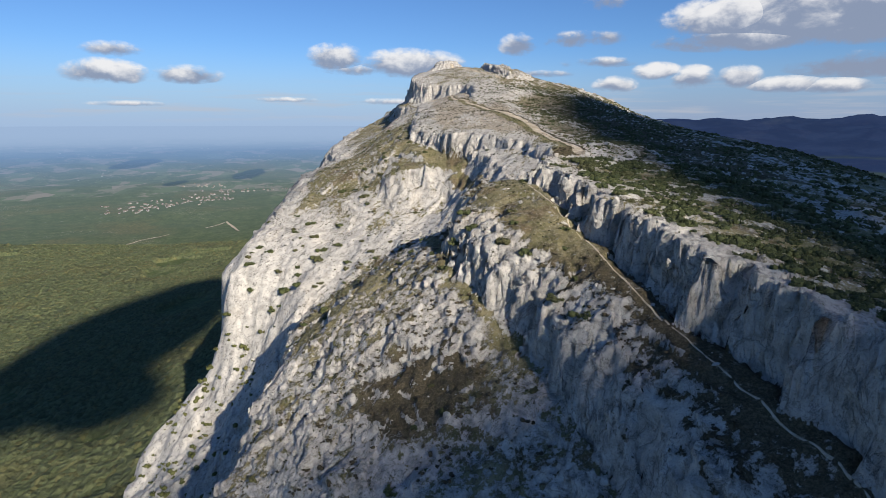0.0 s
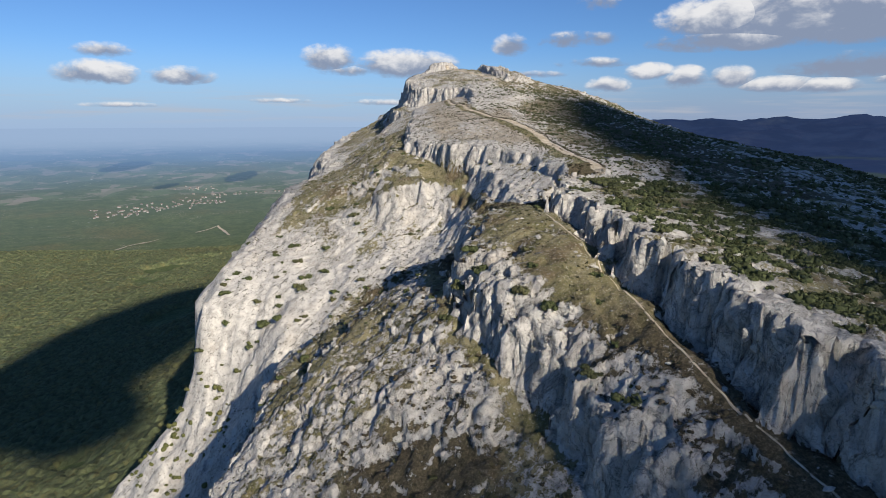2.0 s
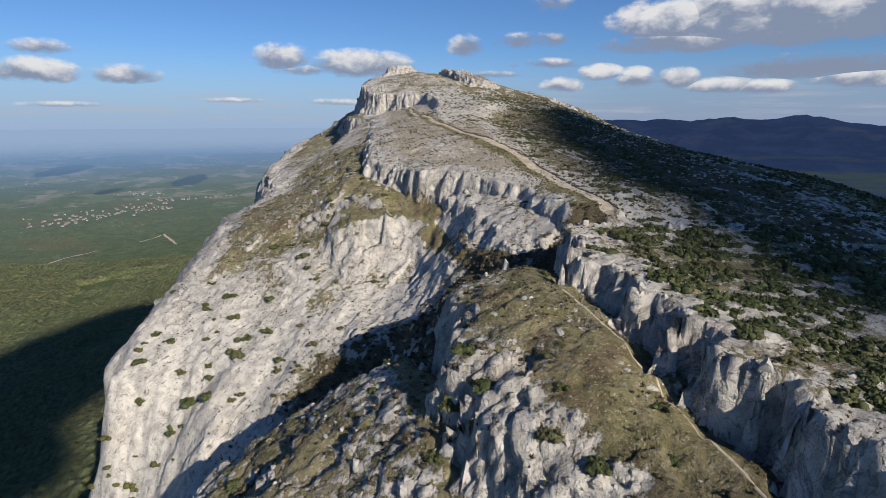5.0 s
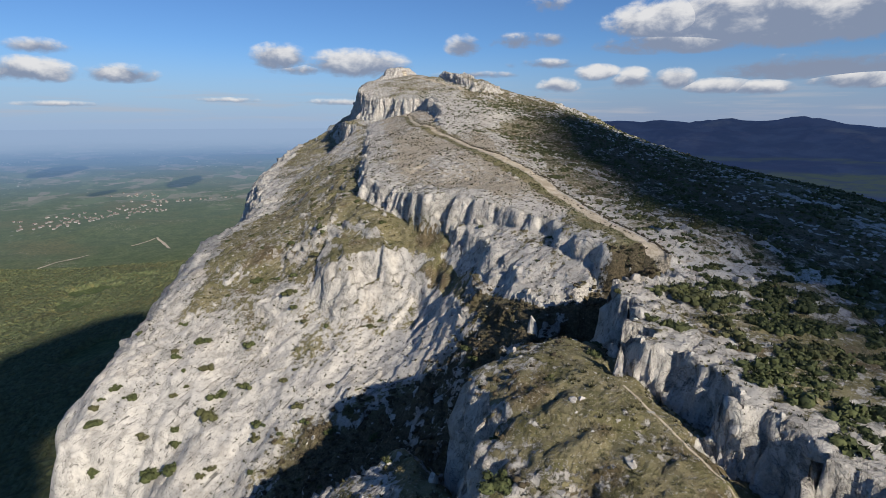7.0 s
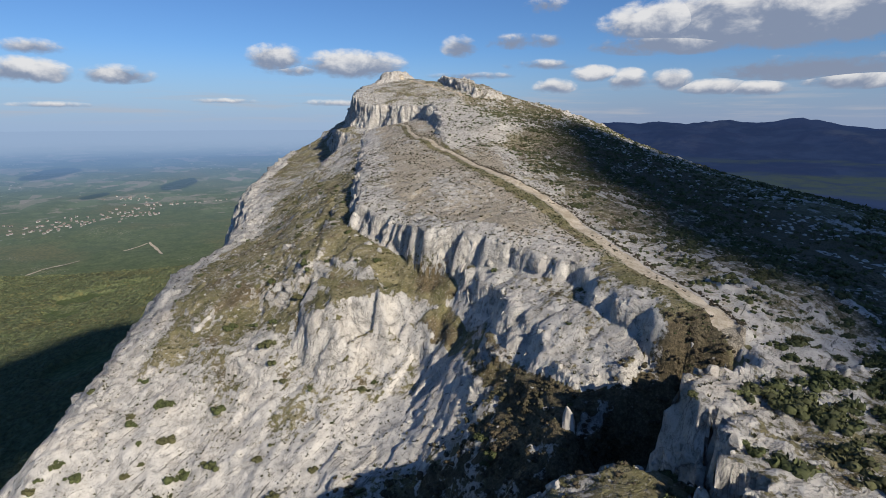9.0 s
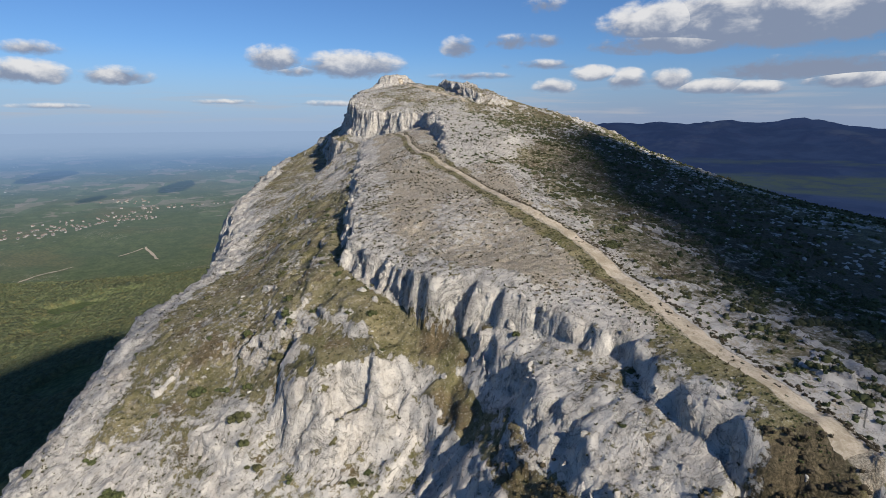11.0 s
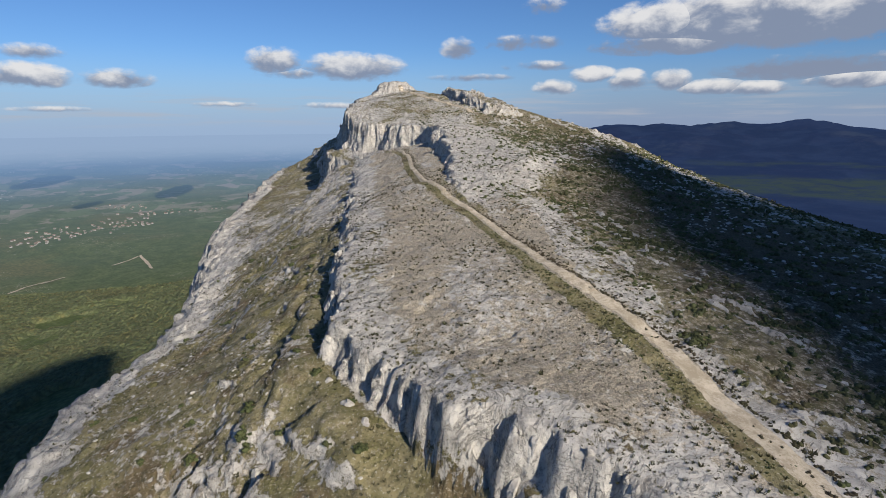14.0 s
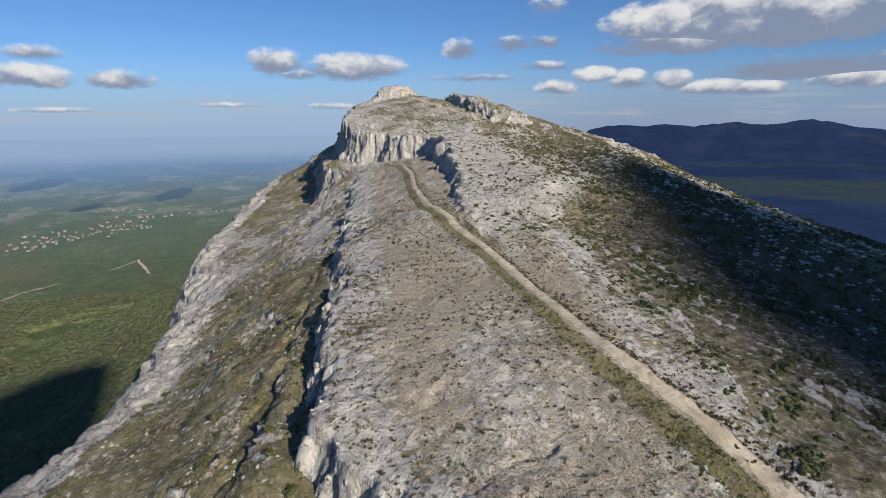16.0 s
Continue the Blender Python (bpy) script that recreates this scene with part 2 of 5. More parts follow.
def plain_matter(name, far):
    """Woods, fields and roads of the low country; the far part's blue glow is painted haze."""
    mat, N = material(name)
    at = N.n("ShaderNodeNewGeometry").outputs["Position"]
    big = N.noise(at, 0.004, 5, 0.6)
    mid = N.noise(at, 0.03, 5, 0.65)
    crowns = N.voronoi(at, 0.16)
    wood = N.mix(N.ramp(mid, 0.35, 0.68), rgb(0.072, 0.098, 0.032), rgb(0.125, 0.146, 0.054))
    wood = N.mix(N.ramp(big, 0.50, 0.66, 0.0, 0.6), wood, rgb(0.165, 0.132, 0.048))
    wood = N.mix(N.ramp(crowns.outputs[0], 0.25, 0.75, 0.0, 0.5), wood, rgb(0.040, 0.056, 0.018))
    cells = N.voronoi(N.mapping(at, scale=(1.0, 0.7, 1.0), rot=(0, 0, 0.4)), 0.019)
    sep = N.n("ShaderNodeSeparateColor")
    N.put(sep, 0, cells.outputs["Color"])
    crop = N.mix(sep.outputs[0], rgb(0.17, 0.17, 0.10), rgb(0.29, 0.24, 0.19))
    crop = N.mix(N.ramp(sep.outputs[1], 0.55, 0.6), crop, rgb(0.12, 0.15, 0.065))
    tilled = N.math("ADD", attribute(N, "tilled"), N.math("MULTIPLY", N.math("SUBTRACT", N.noise(at, 0.006, 5, 0.6), 0.5), 1.6))
    colour = N.mix(N.ramp(tilled, 0.46, 0.56), wood, crop)
    bare = N.noise(at, 0.012, 6, 0.75, 0.6)
    scrape = N.math("MULTIPLY", N.ramp(N.math("ABSOLUTE", N.math("SUBTRACT", bare, 0.5)), 0.0, 0.006, 1.0, 0.0), N.ramp(N.noise(at, 0.005, 3, 0.5), 0.54, 0.60))
    colour = N.mix(N.math("MULTIPLY", scrape, 0.8), colour, rgb(0.42, 0.37, 0.28))
    # hamlets and sheds, a pale speck each, and bare pink fields
    sheds = N.voronoi(N.mapping(at, scale=(1.0, 0.55, 1.0)), 0.045)
    built = N.math("MULTIPLY", N.ramp(sheds.outputs[0], 0.10, 0.20, 1.0, 0.0), N.ramp(N.noise(at, 0.0022, 4, 0.6), 0.52, 0.60))
    colour = N.mix(N.math("MULTIPLY", built, N.math("MULTIPLY", attribute(N, "tilled"), 1.9)), colour, rgb(0.75, 0.72, 0.68))
    b = finish(N, colour, 0.95, None if far else N.math("SUBTRACT", 1.0, crowns.outputs[0]), 0.8, 2.0)
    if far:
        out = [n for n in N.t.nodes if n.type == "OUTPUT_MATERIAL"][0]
        # Emission mixed in with distance: haze painted onto the far sheet
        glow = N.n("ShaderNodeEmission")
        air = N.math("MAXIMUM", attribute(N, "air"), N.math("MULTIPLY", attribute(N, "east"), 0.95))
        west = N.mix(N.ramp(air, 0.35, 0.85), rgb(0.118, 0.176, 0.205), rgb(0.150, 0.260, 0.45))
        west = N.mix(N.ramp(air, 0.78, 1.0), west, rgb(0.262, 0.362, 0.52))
        # Navy on the eastern side: cloud shade painted into the glow, mottled
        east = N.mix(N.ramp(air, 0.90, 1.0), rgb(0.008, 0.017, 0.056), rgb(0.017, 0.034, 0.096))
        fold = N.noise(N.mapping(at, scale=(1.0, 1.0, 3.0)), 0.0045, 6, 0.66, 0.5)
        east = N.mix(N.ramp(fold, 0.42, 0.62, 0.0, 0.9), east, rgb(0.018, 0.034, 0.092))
        # Sunny patches and valley strips, painted into the same glow
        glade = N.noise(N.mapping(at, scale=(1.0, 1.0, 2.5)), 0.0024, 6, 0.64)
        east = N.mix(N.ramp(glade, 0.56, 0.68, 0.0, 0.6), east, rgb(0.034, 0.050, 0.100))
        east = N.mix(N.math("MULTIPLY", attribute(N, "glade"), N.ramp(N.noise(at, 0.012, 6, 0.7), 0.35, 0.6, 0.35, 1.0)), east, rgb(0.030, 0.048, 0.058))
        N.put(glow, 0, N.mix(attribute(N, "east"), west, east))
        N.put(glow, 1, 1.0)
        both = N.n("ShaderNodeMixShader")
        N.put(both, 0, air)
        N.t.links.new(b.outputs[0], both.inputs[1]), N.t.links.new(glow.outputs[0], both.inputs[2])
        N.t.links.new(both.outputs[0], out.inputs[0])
    return mat


def track_matter():
    mat, N = material("pale_gravel")
    at = N.n("ShaderNodeTexCoord").outputs["Object"]
    c = N.mix(N.ramp(N.noise(at, 0.7, 5, 0.7), 0.35, 0.65), rgb(0.36, 0.295, 0.205), rgb(0.62, 0.535, 0.405))
    c = N.mix(N.ramp(N.noise(at, 5, 4, 0.7), 0.55, 0.7, 0, 0.7), c, rgb(0.68, 0.62, 0.52))
    c = N.mix(N.ramp(N.noise(at, 0.35, 6, 0.75), 0.52, 0.62, 0, 0.75), c, rgb(0.27, 0.22, 0.145))
    finish(N, c, 0.95, N.noise(at, 4, 5, 0.7), 0.7, 0.2)
    return mat


def stone_matter():
    mat, N = material("grey_limestone")
    at = N.n("ShaderNodeTexCoord").outputs["Object"]
    mid = N.noise(at, 1.1, 6, 0.65, 0.4)
    who = N.n("ShaderNodeNewGeometry").outputs["Random Per Island"]
    c = N.mix(N.ramp(mid, 0.32, 0.68), rgb(0.30, 0.28, 0.25), rgb(0.57, 0.535, 0.47))
    c = N.mix(N.math("MULTIPLY", who, 0.35), c, rgb(0.30, 0.28, 0.25))
    finish(N, c, 0.92, mid, 0.8, 0.25)
    return mat


ROCK = rock_and_grass()
STONE = stone_matter()
TRACK = track_matter()
BUSH = leaf_matter("evergreen_scrub", rgb(0.036, 0.046, 0.018), rgb(0.100, 0.112, 0.042), rgb(0.118, 0.098, 0.050))
TUFT = leaf_matter("dry_tufts", rgb(0.045, 0.045, 0.020), rgb(0.095, 0.088, 0.040), rgb(0.12, 0.095, 0.05))
THICKET = leaf_matter("autumn_thicket", rgb(0.048, 0.062, 0.019), rgb(0.105, 0.114, 0.038), rgb(0.140, 0.108, 0.040))
SERE = leaf_matter("sere_brown_scrub", rgb(0.050, 0.040, 0.024), rgb(0.095, 0.075, 0.045), rgb(0.060, 0.062, 0.026))


def canopy_matter():
    mat, N = material("oak_canopy")
    at = N.n("ShaderNodeTexCoord").outputs["Object"]
    c = N.mix(attribute(N, "tone"), rgb(0.108, 0.132, 0.056), rgb(0.178, 0.196, 0.092))
    c = N.mix(N.ramp(attribute(N, "dry"), 0.25, 0.9, 0.0, 0.35), c, rgb(0.165, 0.135, 0.055))
    leaf = N.noise(at, 0.9, 6, 0.75)
    c = N.mix(N.ramp(leaf, 0.46, 0.64, 0.0, 0.3), c, rgb(0.045, 0.058, 0.020))
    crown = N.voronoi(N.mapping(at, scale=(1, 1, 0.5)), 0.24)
    # Gaps between crowns: understorey colour, with shade painted in
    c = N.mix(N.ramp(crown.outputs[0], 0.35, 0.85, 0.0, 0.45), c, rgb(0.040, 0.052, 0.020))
    sep = N.n("ShaderNodeSeparateColor")
    N.put(sep, 0, crown.outputs["Color"])
    c = N.mix(N.ramp(sep.outputs[0], 0.72, 1.0, 0.0, 0.45), c, rgb(0.20, 0.17, 0.060))
    finish(N, c, 0.9, N.math("SUBTRACT", leaf, N.math("MULTIPLY", crown.outputs[0], 1.6)), 1.0, 1.6)
    return mat


WOODS = canopy_matter()
PLAIN = plain_matter("wooded_plain", False)
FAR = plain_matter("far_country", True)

# ---- noise and meshes ----
_rng = np.random.RandomState(5)
_perm = np.tile(_rng.permutation(256), 3)
_grad = _rng.normal(size=(256, 3))
_grad /= np.linalg.norm(_grad, axis=1)[:, None]


def gnoise(x, y, z=0.0):
    """Gradient noise, about -1 to 1."""
    x, y, z = np.broadcast_arrays(np.asarray(x, float), np.asarray(y, float), np.asarray(z, float))
    xi, yi, zi = (np.floor(v).astype(int) for v in (x, y, z))
    xf, yf, zf = x - xi, y - yi, z - zi
    u, v, w = (f * f * f * (f * (f * 6 - 15) + 10) for f in (xf, yf, zf))
    out = np.zeros(x.shape)
    for dx in (0, 1):
        for dy in (0, 1):
            for dz in (0, 1):
                h = _perm[_perm[_perm[(xi + dx) & 255] + ((yi + dy) & 255)] + ((zi + dz) & 255)]
                g = _grad[h]
                dot = g[..., 0] * (xf - dx) + g[..., 1] * (yf - dy) + g[..., 2] * (zf - dz)
                out += dot * (u if dx else 1 - u) * (v if dy else 1 - v) * (w if dz else 1 - w)
    return out * 1.5


def fbm(x, y, size, octaves=4, gain=0.5, z=0.0):
    total, amp, f = 0.0, 1.0, 1.0 / size
    for i in range(octaves):
        total = total + amp * gnoise(x * f + 17.3 * i, y * f - 9.1 * i, z * f + 3.7 * i)
        amp, f = amp * gain, f * 2.03
    return total


def ridged(x, y, size, octaves=4, gain=0.55, z=0.0):
    total, amp, f = 0.0, 1.0, 1.0 / size
    for i in range(octaves):
        total = total + amp * (1 - np.abs(gnoise(x * f + 5.3 * i, y * f + 11.7 * i, z * f + 1.9 * i)) * 2)
        amp, f = amp * gain, f * 2.1
    return total


def cells(x, y, size, seed):
    """Voronoi cells: two random numbers of the nearest one and how far its border is."""
    u, v = x / size, y / size
    iu, iv = np.floor(u).astype(int), np.floor(v).astype(int)
    d1, d2 = np.full(u.shape, 9.0), np.full(u.shape, 9.0)
    a, b = np.zeros(u.shape), np.zeros(u.shape)
    for i in (-1, 0, 1):
        for j in (-1, 0, 1):
            h = _perm[_perm[_perm[(iu + i) & 255] + ((iv + j) & 255)] + seed]
            d = np.hypot(iu + i + (h / 255.0) - u, iv + j + (_perm[h + 7] / 255.0) - v)
            near = d < d1
            d2 = np.where(near, d1, np.minimum(d2, d))
            d1 = np.where(near, d, d1)
            a, b = np.where(near, _perm[h + 91] / 127.5 - 1, a), np.where(near, _perm[h + 173] / 127.5 - 1, b)
    return a, b, d2 - d1


def smooth(v, lo, hi):
    t = np.clip((v - lo) / (hi - lo), 0, 1)
    return t * t * (3 - 2 * t)


def mesh_of(name, verts, faces, mat, shade=True):
    """One mesh from arrays: verts n x 3, faces m x k."""
    me = bpy.data.meshes.new(name)
    n, (m, k) = len(verts), faces.shape
    me.vertices.add(n), me.loops.add(m * k), me.polygons.add(m)
    me.vertices.foreach_set("co", np.ascontiguousarray(verts, np.float32).ravel())
    me.loops.foreach_set("vertex_index", np.ascontiguousarray(faces, np.int32).ravel())
    me.polygons.foreach_set("loop_start", np.arange(0, m * k, k, dtype=np.int32))
    me.polygons.foreach_set("use_smooth", np.full(m, shade))
    me.update(calc_edges=True)
    me.materials.append(mat)
    return me


def layer(me, name, values):
    a = me.attributes.new(name, "FLOAT", "POINT")
    a.data.foreach_set("value", np.ascontiguousarray(values, np.float32))


def grid_faces(rows, cols):
    i = np.arange(rows * cols).reshape(rows, cols)
    return np.stack([i[:-1, :-1], i[:-1, 1:], i[1:, 1:], i[1:, :-1]], -1).reshape(-1, 4)


# ---- the mountain: lines that run along it, each (y, x, z) ----
TALUS = [(-150, -175, -150), (60, -150, -140), (165, -130, -114), (186, -128, -112), (193, -108, -112), (243, -106, -112), (300, -104, -112), (460, -128, -110), (600, -142, -110), (800, -178, -110), (1000, -210, -120)]
CLIFF_FOOT = [(-150, -135, -135), (60, -124, -122), (140, -113, -92), (165, -113, -84), (180, -113, -70), (186, -98, -64), (193, -87, -60), (215, -87, -50), (243, -86, -35), (300, -79, -34), (344, -84, -30), (444, -104, -25), (600, -117, -25), (800, -150, -20), (1000, -180, -60)]
CLIFF_BROW = [(-150, -120, -110), (60, -112, -96), (140, -101, -64), (165, -103, -57), (177, -102, -47), (182, -95, -40), (187, -82, -31), (192, -79, -14), (198, -81, 3), (206, -84, 4.5), (215, -83, 6.5), (230, -80.5, 10.5), (250, -79, 18), (268, -77, 22), (285, -72, 20), (300, -70, 23), (320, -66.5, 30), (344, -72, 26), (400, -90, 14), (444, -95, 28), (469, -93, 28), (600, -105, 30), (789, -130, 25), (1000, -150, -50)]
CLIFF_LIP = [(-150, -75, -75), (60, -68, -66), (140, -68, -42), (165, -70, -33), (176, -73, -25), (184, -74, -9), (190, -74, 9), (205, -69, 18.5), (230, -63, 30), (250, -61.5, 36.5), (268, -60, 37.5), (283, -53, 40), (300, -56, 40), (320, -57, 41), (344, -62, 38.5), (400, -77, 41.5), (444, -84, 42), (469, -82, 45), (600, -90, 50), (789, -118, 40), (1000, -140, -40)]
BENCH = [(-150, -40, -60), (60, -44, -44), (110, -46, -22), (130, -44, -12), (150, -46, -12), (162, -48, -9), (172, -47, 1), (180, -46, 7.5), (189, -43, 13.5), (200, -40, 20), (208, -37, 25), (216, -33, 31), (224, -31, 36.5), (233, -36, 41.5), (243, -34, 45.5), (292, -40, 46), (315, -40, 50), (400, -45, 52), (489, -38, 55), (600, -60, 66), (800, -90, 55), (1000, -100, -20)]
SLAB_FOOT = [(-150, 0, -30), (60, 2, -18), (130, -8, 8), (146, -8, 14), (160, -5, 17), (177, 0, 25), (192, 0, 28.5), (200, 0, 32), (208, -2, 38.5), (214, -6, 45), (220, -10, 49.5), (228, -14, 51), (252, -19, 54), (277, -17, 58.5), (319, -16, 61.5), (400, -22, 67), (450, -22, 71), (470, -33, 73), (520, -40, 74), (568, -38, 74), (600, -45, 78), (800, -70, 66), (1000, -80, 0)]
HOLLOW = [(-150, 20, -10), (60, 22, -5), (130, 14, 32), (148, 14, 35), (157, 16, 38), (164, 17, 41), (169, 16.5, 42), (177, 14.5, 41), (186, 13.5, 42.5), (200, 12, 44.5), (207, 8, 46), (214, 7, 48), (228, 8, 52), (270, 10, 60), (306, 13, 70), (360, 16, 76), (411, 17, 80.5), (438, 14, 78.5), (450, 0, 76), (460, -14, 75.5), (472, -25, 76), (520, -32, 77), (600, -30, 84), (800, -50, 70), (1000, -60, 0)]
WALL_TOP = [(-150, 30, 0), (60, 30, 4), (130, 22, 36), (149, 22, 36), (157, 25, 37.5), (162, 27, 41), (169, 29, 46.5), (200, 26, 50), (270, 26, 62), (306, 16, 72.5), (360, 19, 82), (411, 20.5, 89), (441, 18, 87.5), (456, 3, 88.5), (468, -11, 89.5), (480, -21, 90.5), (500, -25, 96.5), (520, -26, 100), (600, -18, 110), (640, -20, 104), (800, -40, 75), (1000, -50, 0)]
TRAIL = [(-150, 45, 10), (60, 48, 18), (130, 34, 43), (149, 35, 45), (157, 37, 49.5), (165, 38, 52.5), (190, 35, 54.5), (207, 34.5, 56.4), (229, 32, 61.4), (243, 29, 64), (271, 32, 66.2), (299, 31, 70.4), (330, 42, 79), (438, 37, 88), (482, 40, 98), (530, 30, 108), (600, 10, 116), (640, 10, 108), (800, 0, 80), (1000, 0, 0)]
BRUSH = [(-150, 90, 10), (60, 80, 24), (119, 58, 43), (164, 62, 48), (174, 56, 53.5), (212, 74, 52.3), (242, 87, 55.6), (275, 89, 56.8), (297, 83, 62.5), (330, 85, 68), (377, 95, 73), (457, 99, 87.5), (482, 80, 94), (530, 65, 104), (600, 60, 104), (700, 60, 92), (1000, 60, 10)]
SHOULDER = [(-150, 140, 0), (60, 135, 16), (150, 125, 36), (222, 120, 49), (247, 122, 53), (300, 128, 56), (345, 132, 59), (371, 135, 62), (395, 141, 62), (436, 122, 75), (457, 125, 80), (530, 130, 84), (700, 140, 70), (1000, 150, 0)]
EAST = [(-150, 330, -70), (200, 330, -8), (400, 340, -4), (700, 350, -25), (1000, 350, -110)]
FLANK = [(-150, 190, -10), (60, 180, 14), (160, 158, 36), (200, 154, 41), (240, 158, 45), (280, 170, 47), (320, 185, 45), (360, 190, 44), (450, 200, 44), (700, 210, 30), (1000, 220, -50)]
FAR_EAST = [(-150, 540, -140), (1000, 540, -140)]
LINES = [np.array(l, float) for l in (TALUS, CLIFF_FOOT, CLIFF_BROW, CLIFF_LIP, BENCH, SLAB_FOOT, HOLLOW, WALL_TOP, TRAIL, BRUSH, SHOULDER, FLANK, EAST, FAR_EAST)]


def along(line, y):
    """x and z of a line at y, its bends rounded off."""
    line = np.asarray(line, float)
    x = z = 0.0
    for dy, w in ((-4, 0.25), (0, 0.5), (4, 0.25)):
        x = x + w * np.interp(y + dy, line[:, 0], line[:, 1])
        z = z + w * np.interp(y + dy, line[:, 0], line[:, 2])
    return x, z


def massif(x, y):
    at = [along(l, y) for l in LINES]
    z = at[0][1] + (x - at[0][0]) * 0.55
    for (xa, za), (xb, zb) in zip(at[:-1], at[1:]):
        u = (x - xa) / np.maximum(xb - xa, 0.5)
        z = np.where(x >= xa, za + (zb - za) * np.minimum(u, 1), z)
    return z


# rock masses that stand on it: two edges (y, x, z), the fall beside them, and where they end
SLAB_CREST = [(163, 36, 52), (175, 31, 53), (190, 27.5, 54.2), (200, 22, 55), (208, 15, 56), (216, 6, 56.5), (226, -3, 55.5), (236, -9, 57), (257, -11, 61.5), (281, -10.5, 64.5), (322, -12, 65.5), (400, -15, 71.5), (450, -14, 74)]
LEDGE_EDGE = [(168, 21, 43), (173, 18.5, 44.5), (185, 17, 47.5), (190, 17, 48.5), (199, 14, 48.5), (208, 9.5, 50)]
LEDGE_BACK = [(168, 30, 47.5), (173, 29, 49.5), (190, 25, 51.5), (203, 20, 52.5), (208, 15, 53)]
SLAB_BACK = [(163, 41, 52.5), (190, 36, 54.5), (207, 34.5, 56.4), (229, 31, 61.5), (243, 27, 64.6), (271, 31, 66.1), (299, 28, 70.4), (306, 14, 72), (360, 15.5, 77), (411, 16.5, 81), (436, 13, 79), (450, -1, 76)]
WALL_CREST = [(0, 58, 33), (40, 50, 36), (61, 46, 38.7), (73, 42.5, 40.5), (91, 35.5, 43.5), (116, 28.5, 47.6), (135, 25, 49.6), (149, 25.5, 50.6), (155, 31, 51.8)]
WALL_BACK = [(0, 110, 14), (60, 95, 27), (119, 80, 41), (149, 75, 46), (155, 70, 48)]
STRIP_EDGE = [(0, 44, 0), (40, 36, 12), (58, 31, 18.5), (66, 28.5, 21), (74, 25.5, 24), (82, 22.5, 26), (86, 20.5, 27), (95, 16.5, 29), (101, 11, 31.5), (105, 9, 33), (115, 6, 37), (125, 3.5, 39.5), (138, 4.5, 41), (143, 6, 42), (146, 11, 43)]
STRIP_BACK = [(0, 66, 6), (40, 51, 19), (58, 44, 26), (66, 41, 27.5), (74, 37.5, 29.3), (90, 31, 35), (105, 25.5, 39.5), (118, 23, 43), (130, 22, 45.6), (142, 22, 46), (146, 20, 44.5)]
SPUR_EDGE = [(0, -60, -64), (60, -48, -26), (99, -41, -4), (118, -38.5, 4), (133, -37, 8), (147, -36, 9.5)]
SPUR_BACK = [(0, 34, -22), (60, 27, 4), (74, 21.5, 14.5), (82, 20, 17.8), (95, 14.5, 21.5), (101, 9.5, 25.5), (112, 4, 29.5), (120, 2.5, 32), (132, 1, 33), (147, -4, 31)]
OUTCROP_EDGE = [(211, -15, 43.5), (217, -17.5, 45), (226, -19, 47.8)]
OUTCROP_BACK = [(211, -6, 45), (217, -8, 47.5), (226, -13, 50)]
CRAG_W = [(580, -14, 109), (596, -6, 120), (606, -3, 122), (622, -4, 110)]
CRAG_WB = [(580, 18, 110), (596, 12, 121), (606, 15, 120), (622, 18, 110)]
CRAG_E = [(474, 56, 99), (500, 46, 106.5), (530, 38, 112.5), (548, 36, 110)]
CRAG_EB = [(474, 70, 97), (500, 64, 103), (530, 56, 109), (548, 50, 108)]


def mass(x, y, edge, back, fall, fall_back, fall_near, fall_far, crown=0.0, roll=0.0):
    ya, yb = edge[0][0], edge[-1][0]
    yc = np.clip(y, ya, yb)
    xl, zl = along(edge, yc)
    xr, zr = along(back, yc)
    u = (x - xl) / np.maximum(xr - xl, 1.0)
    uc = np.clip(u, 0, 1)
    z = zl + (zr - zl) * uc + crown * 4 * uc * (1 - uc)
    west, east = np.maximum(xl - x, 0), np.maximum(x - xr, 0)
    z = z - fall * west * west / (west + roll + 1e-6) - 0.02 * west ** 2 - fall_back * east
    return z - fall_near * np.maximum(ya - y, 0) - fall_far * np.maximum(y - yb, 0)


def gully(x):
    """Line of the brushy cleft between the wall and the slab."""
    return np.interp(x, (8, 16, 24, 39), (151, 155.5, 159.5, 162))


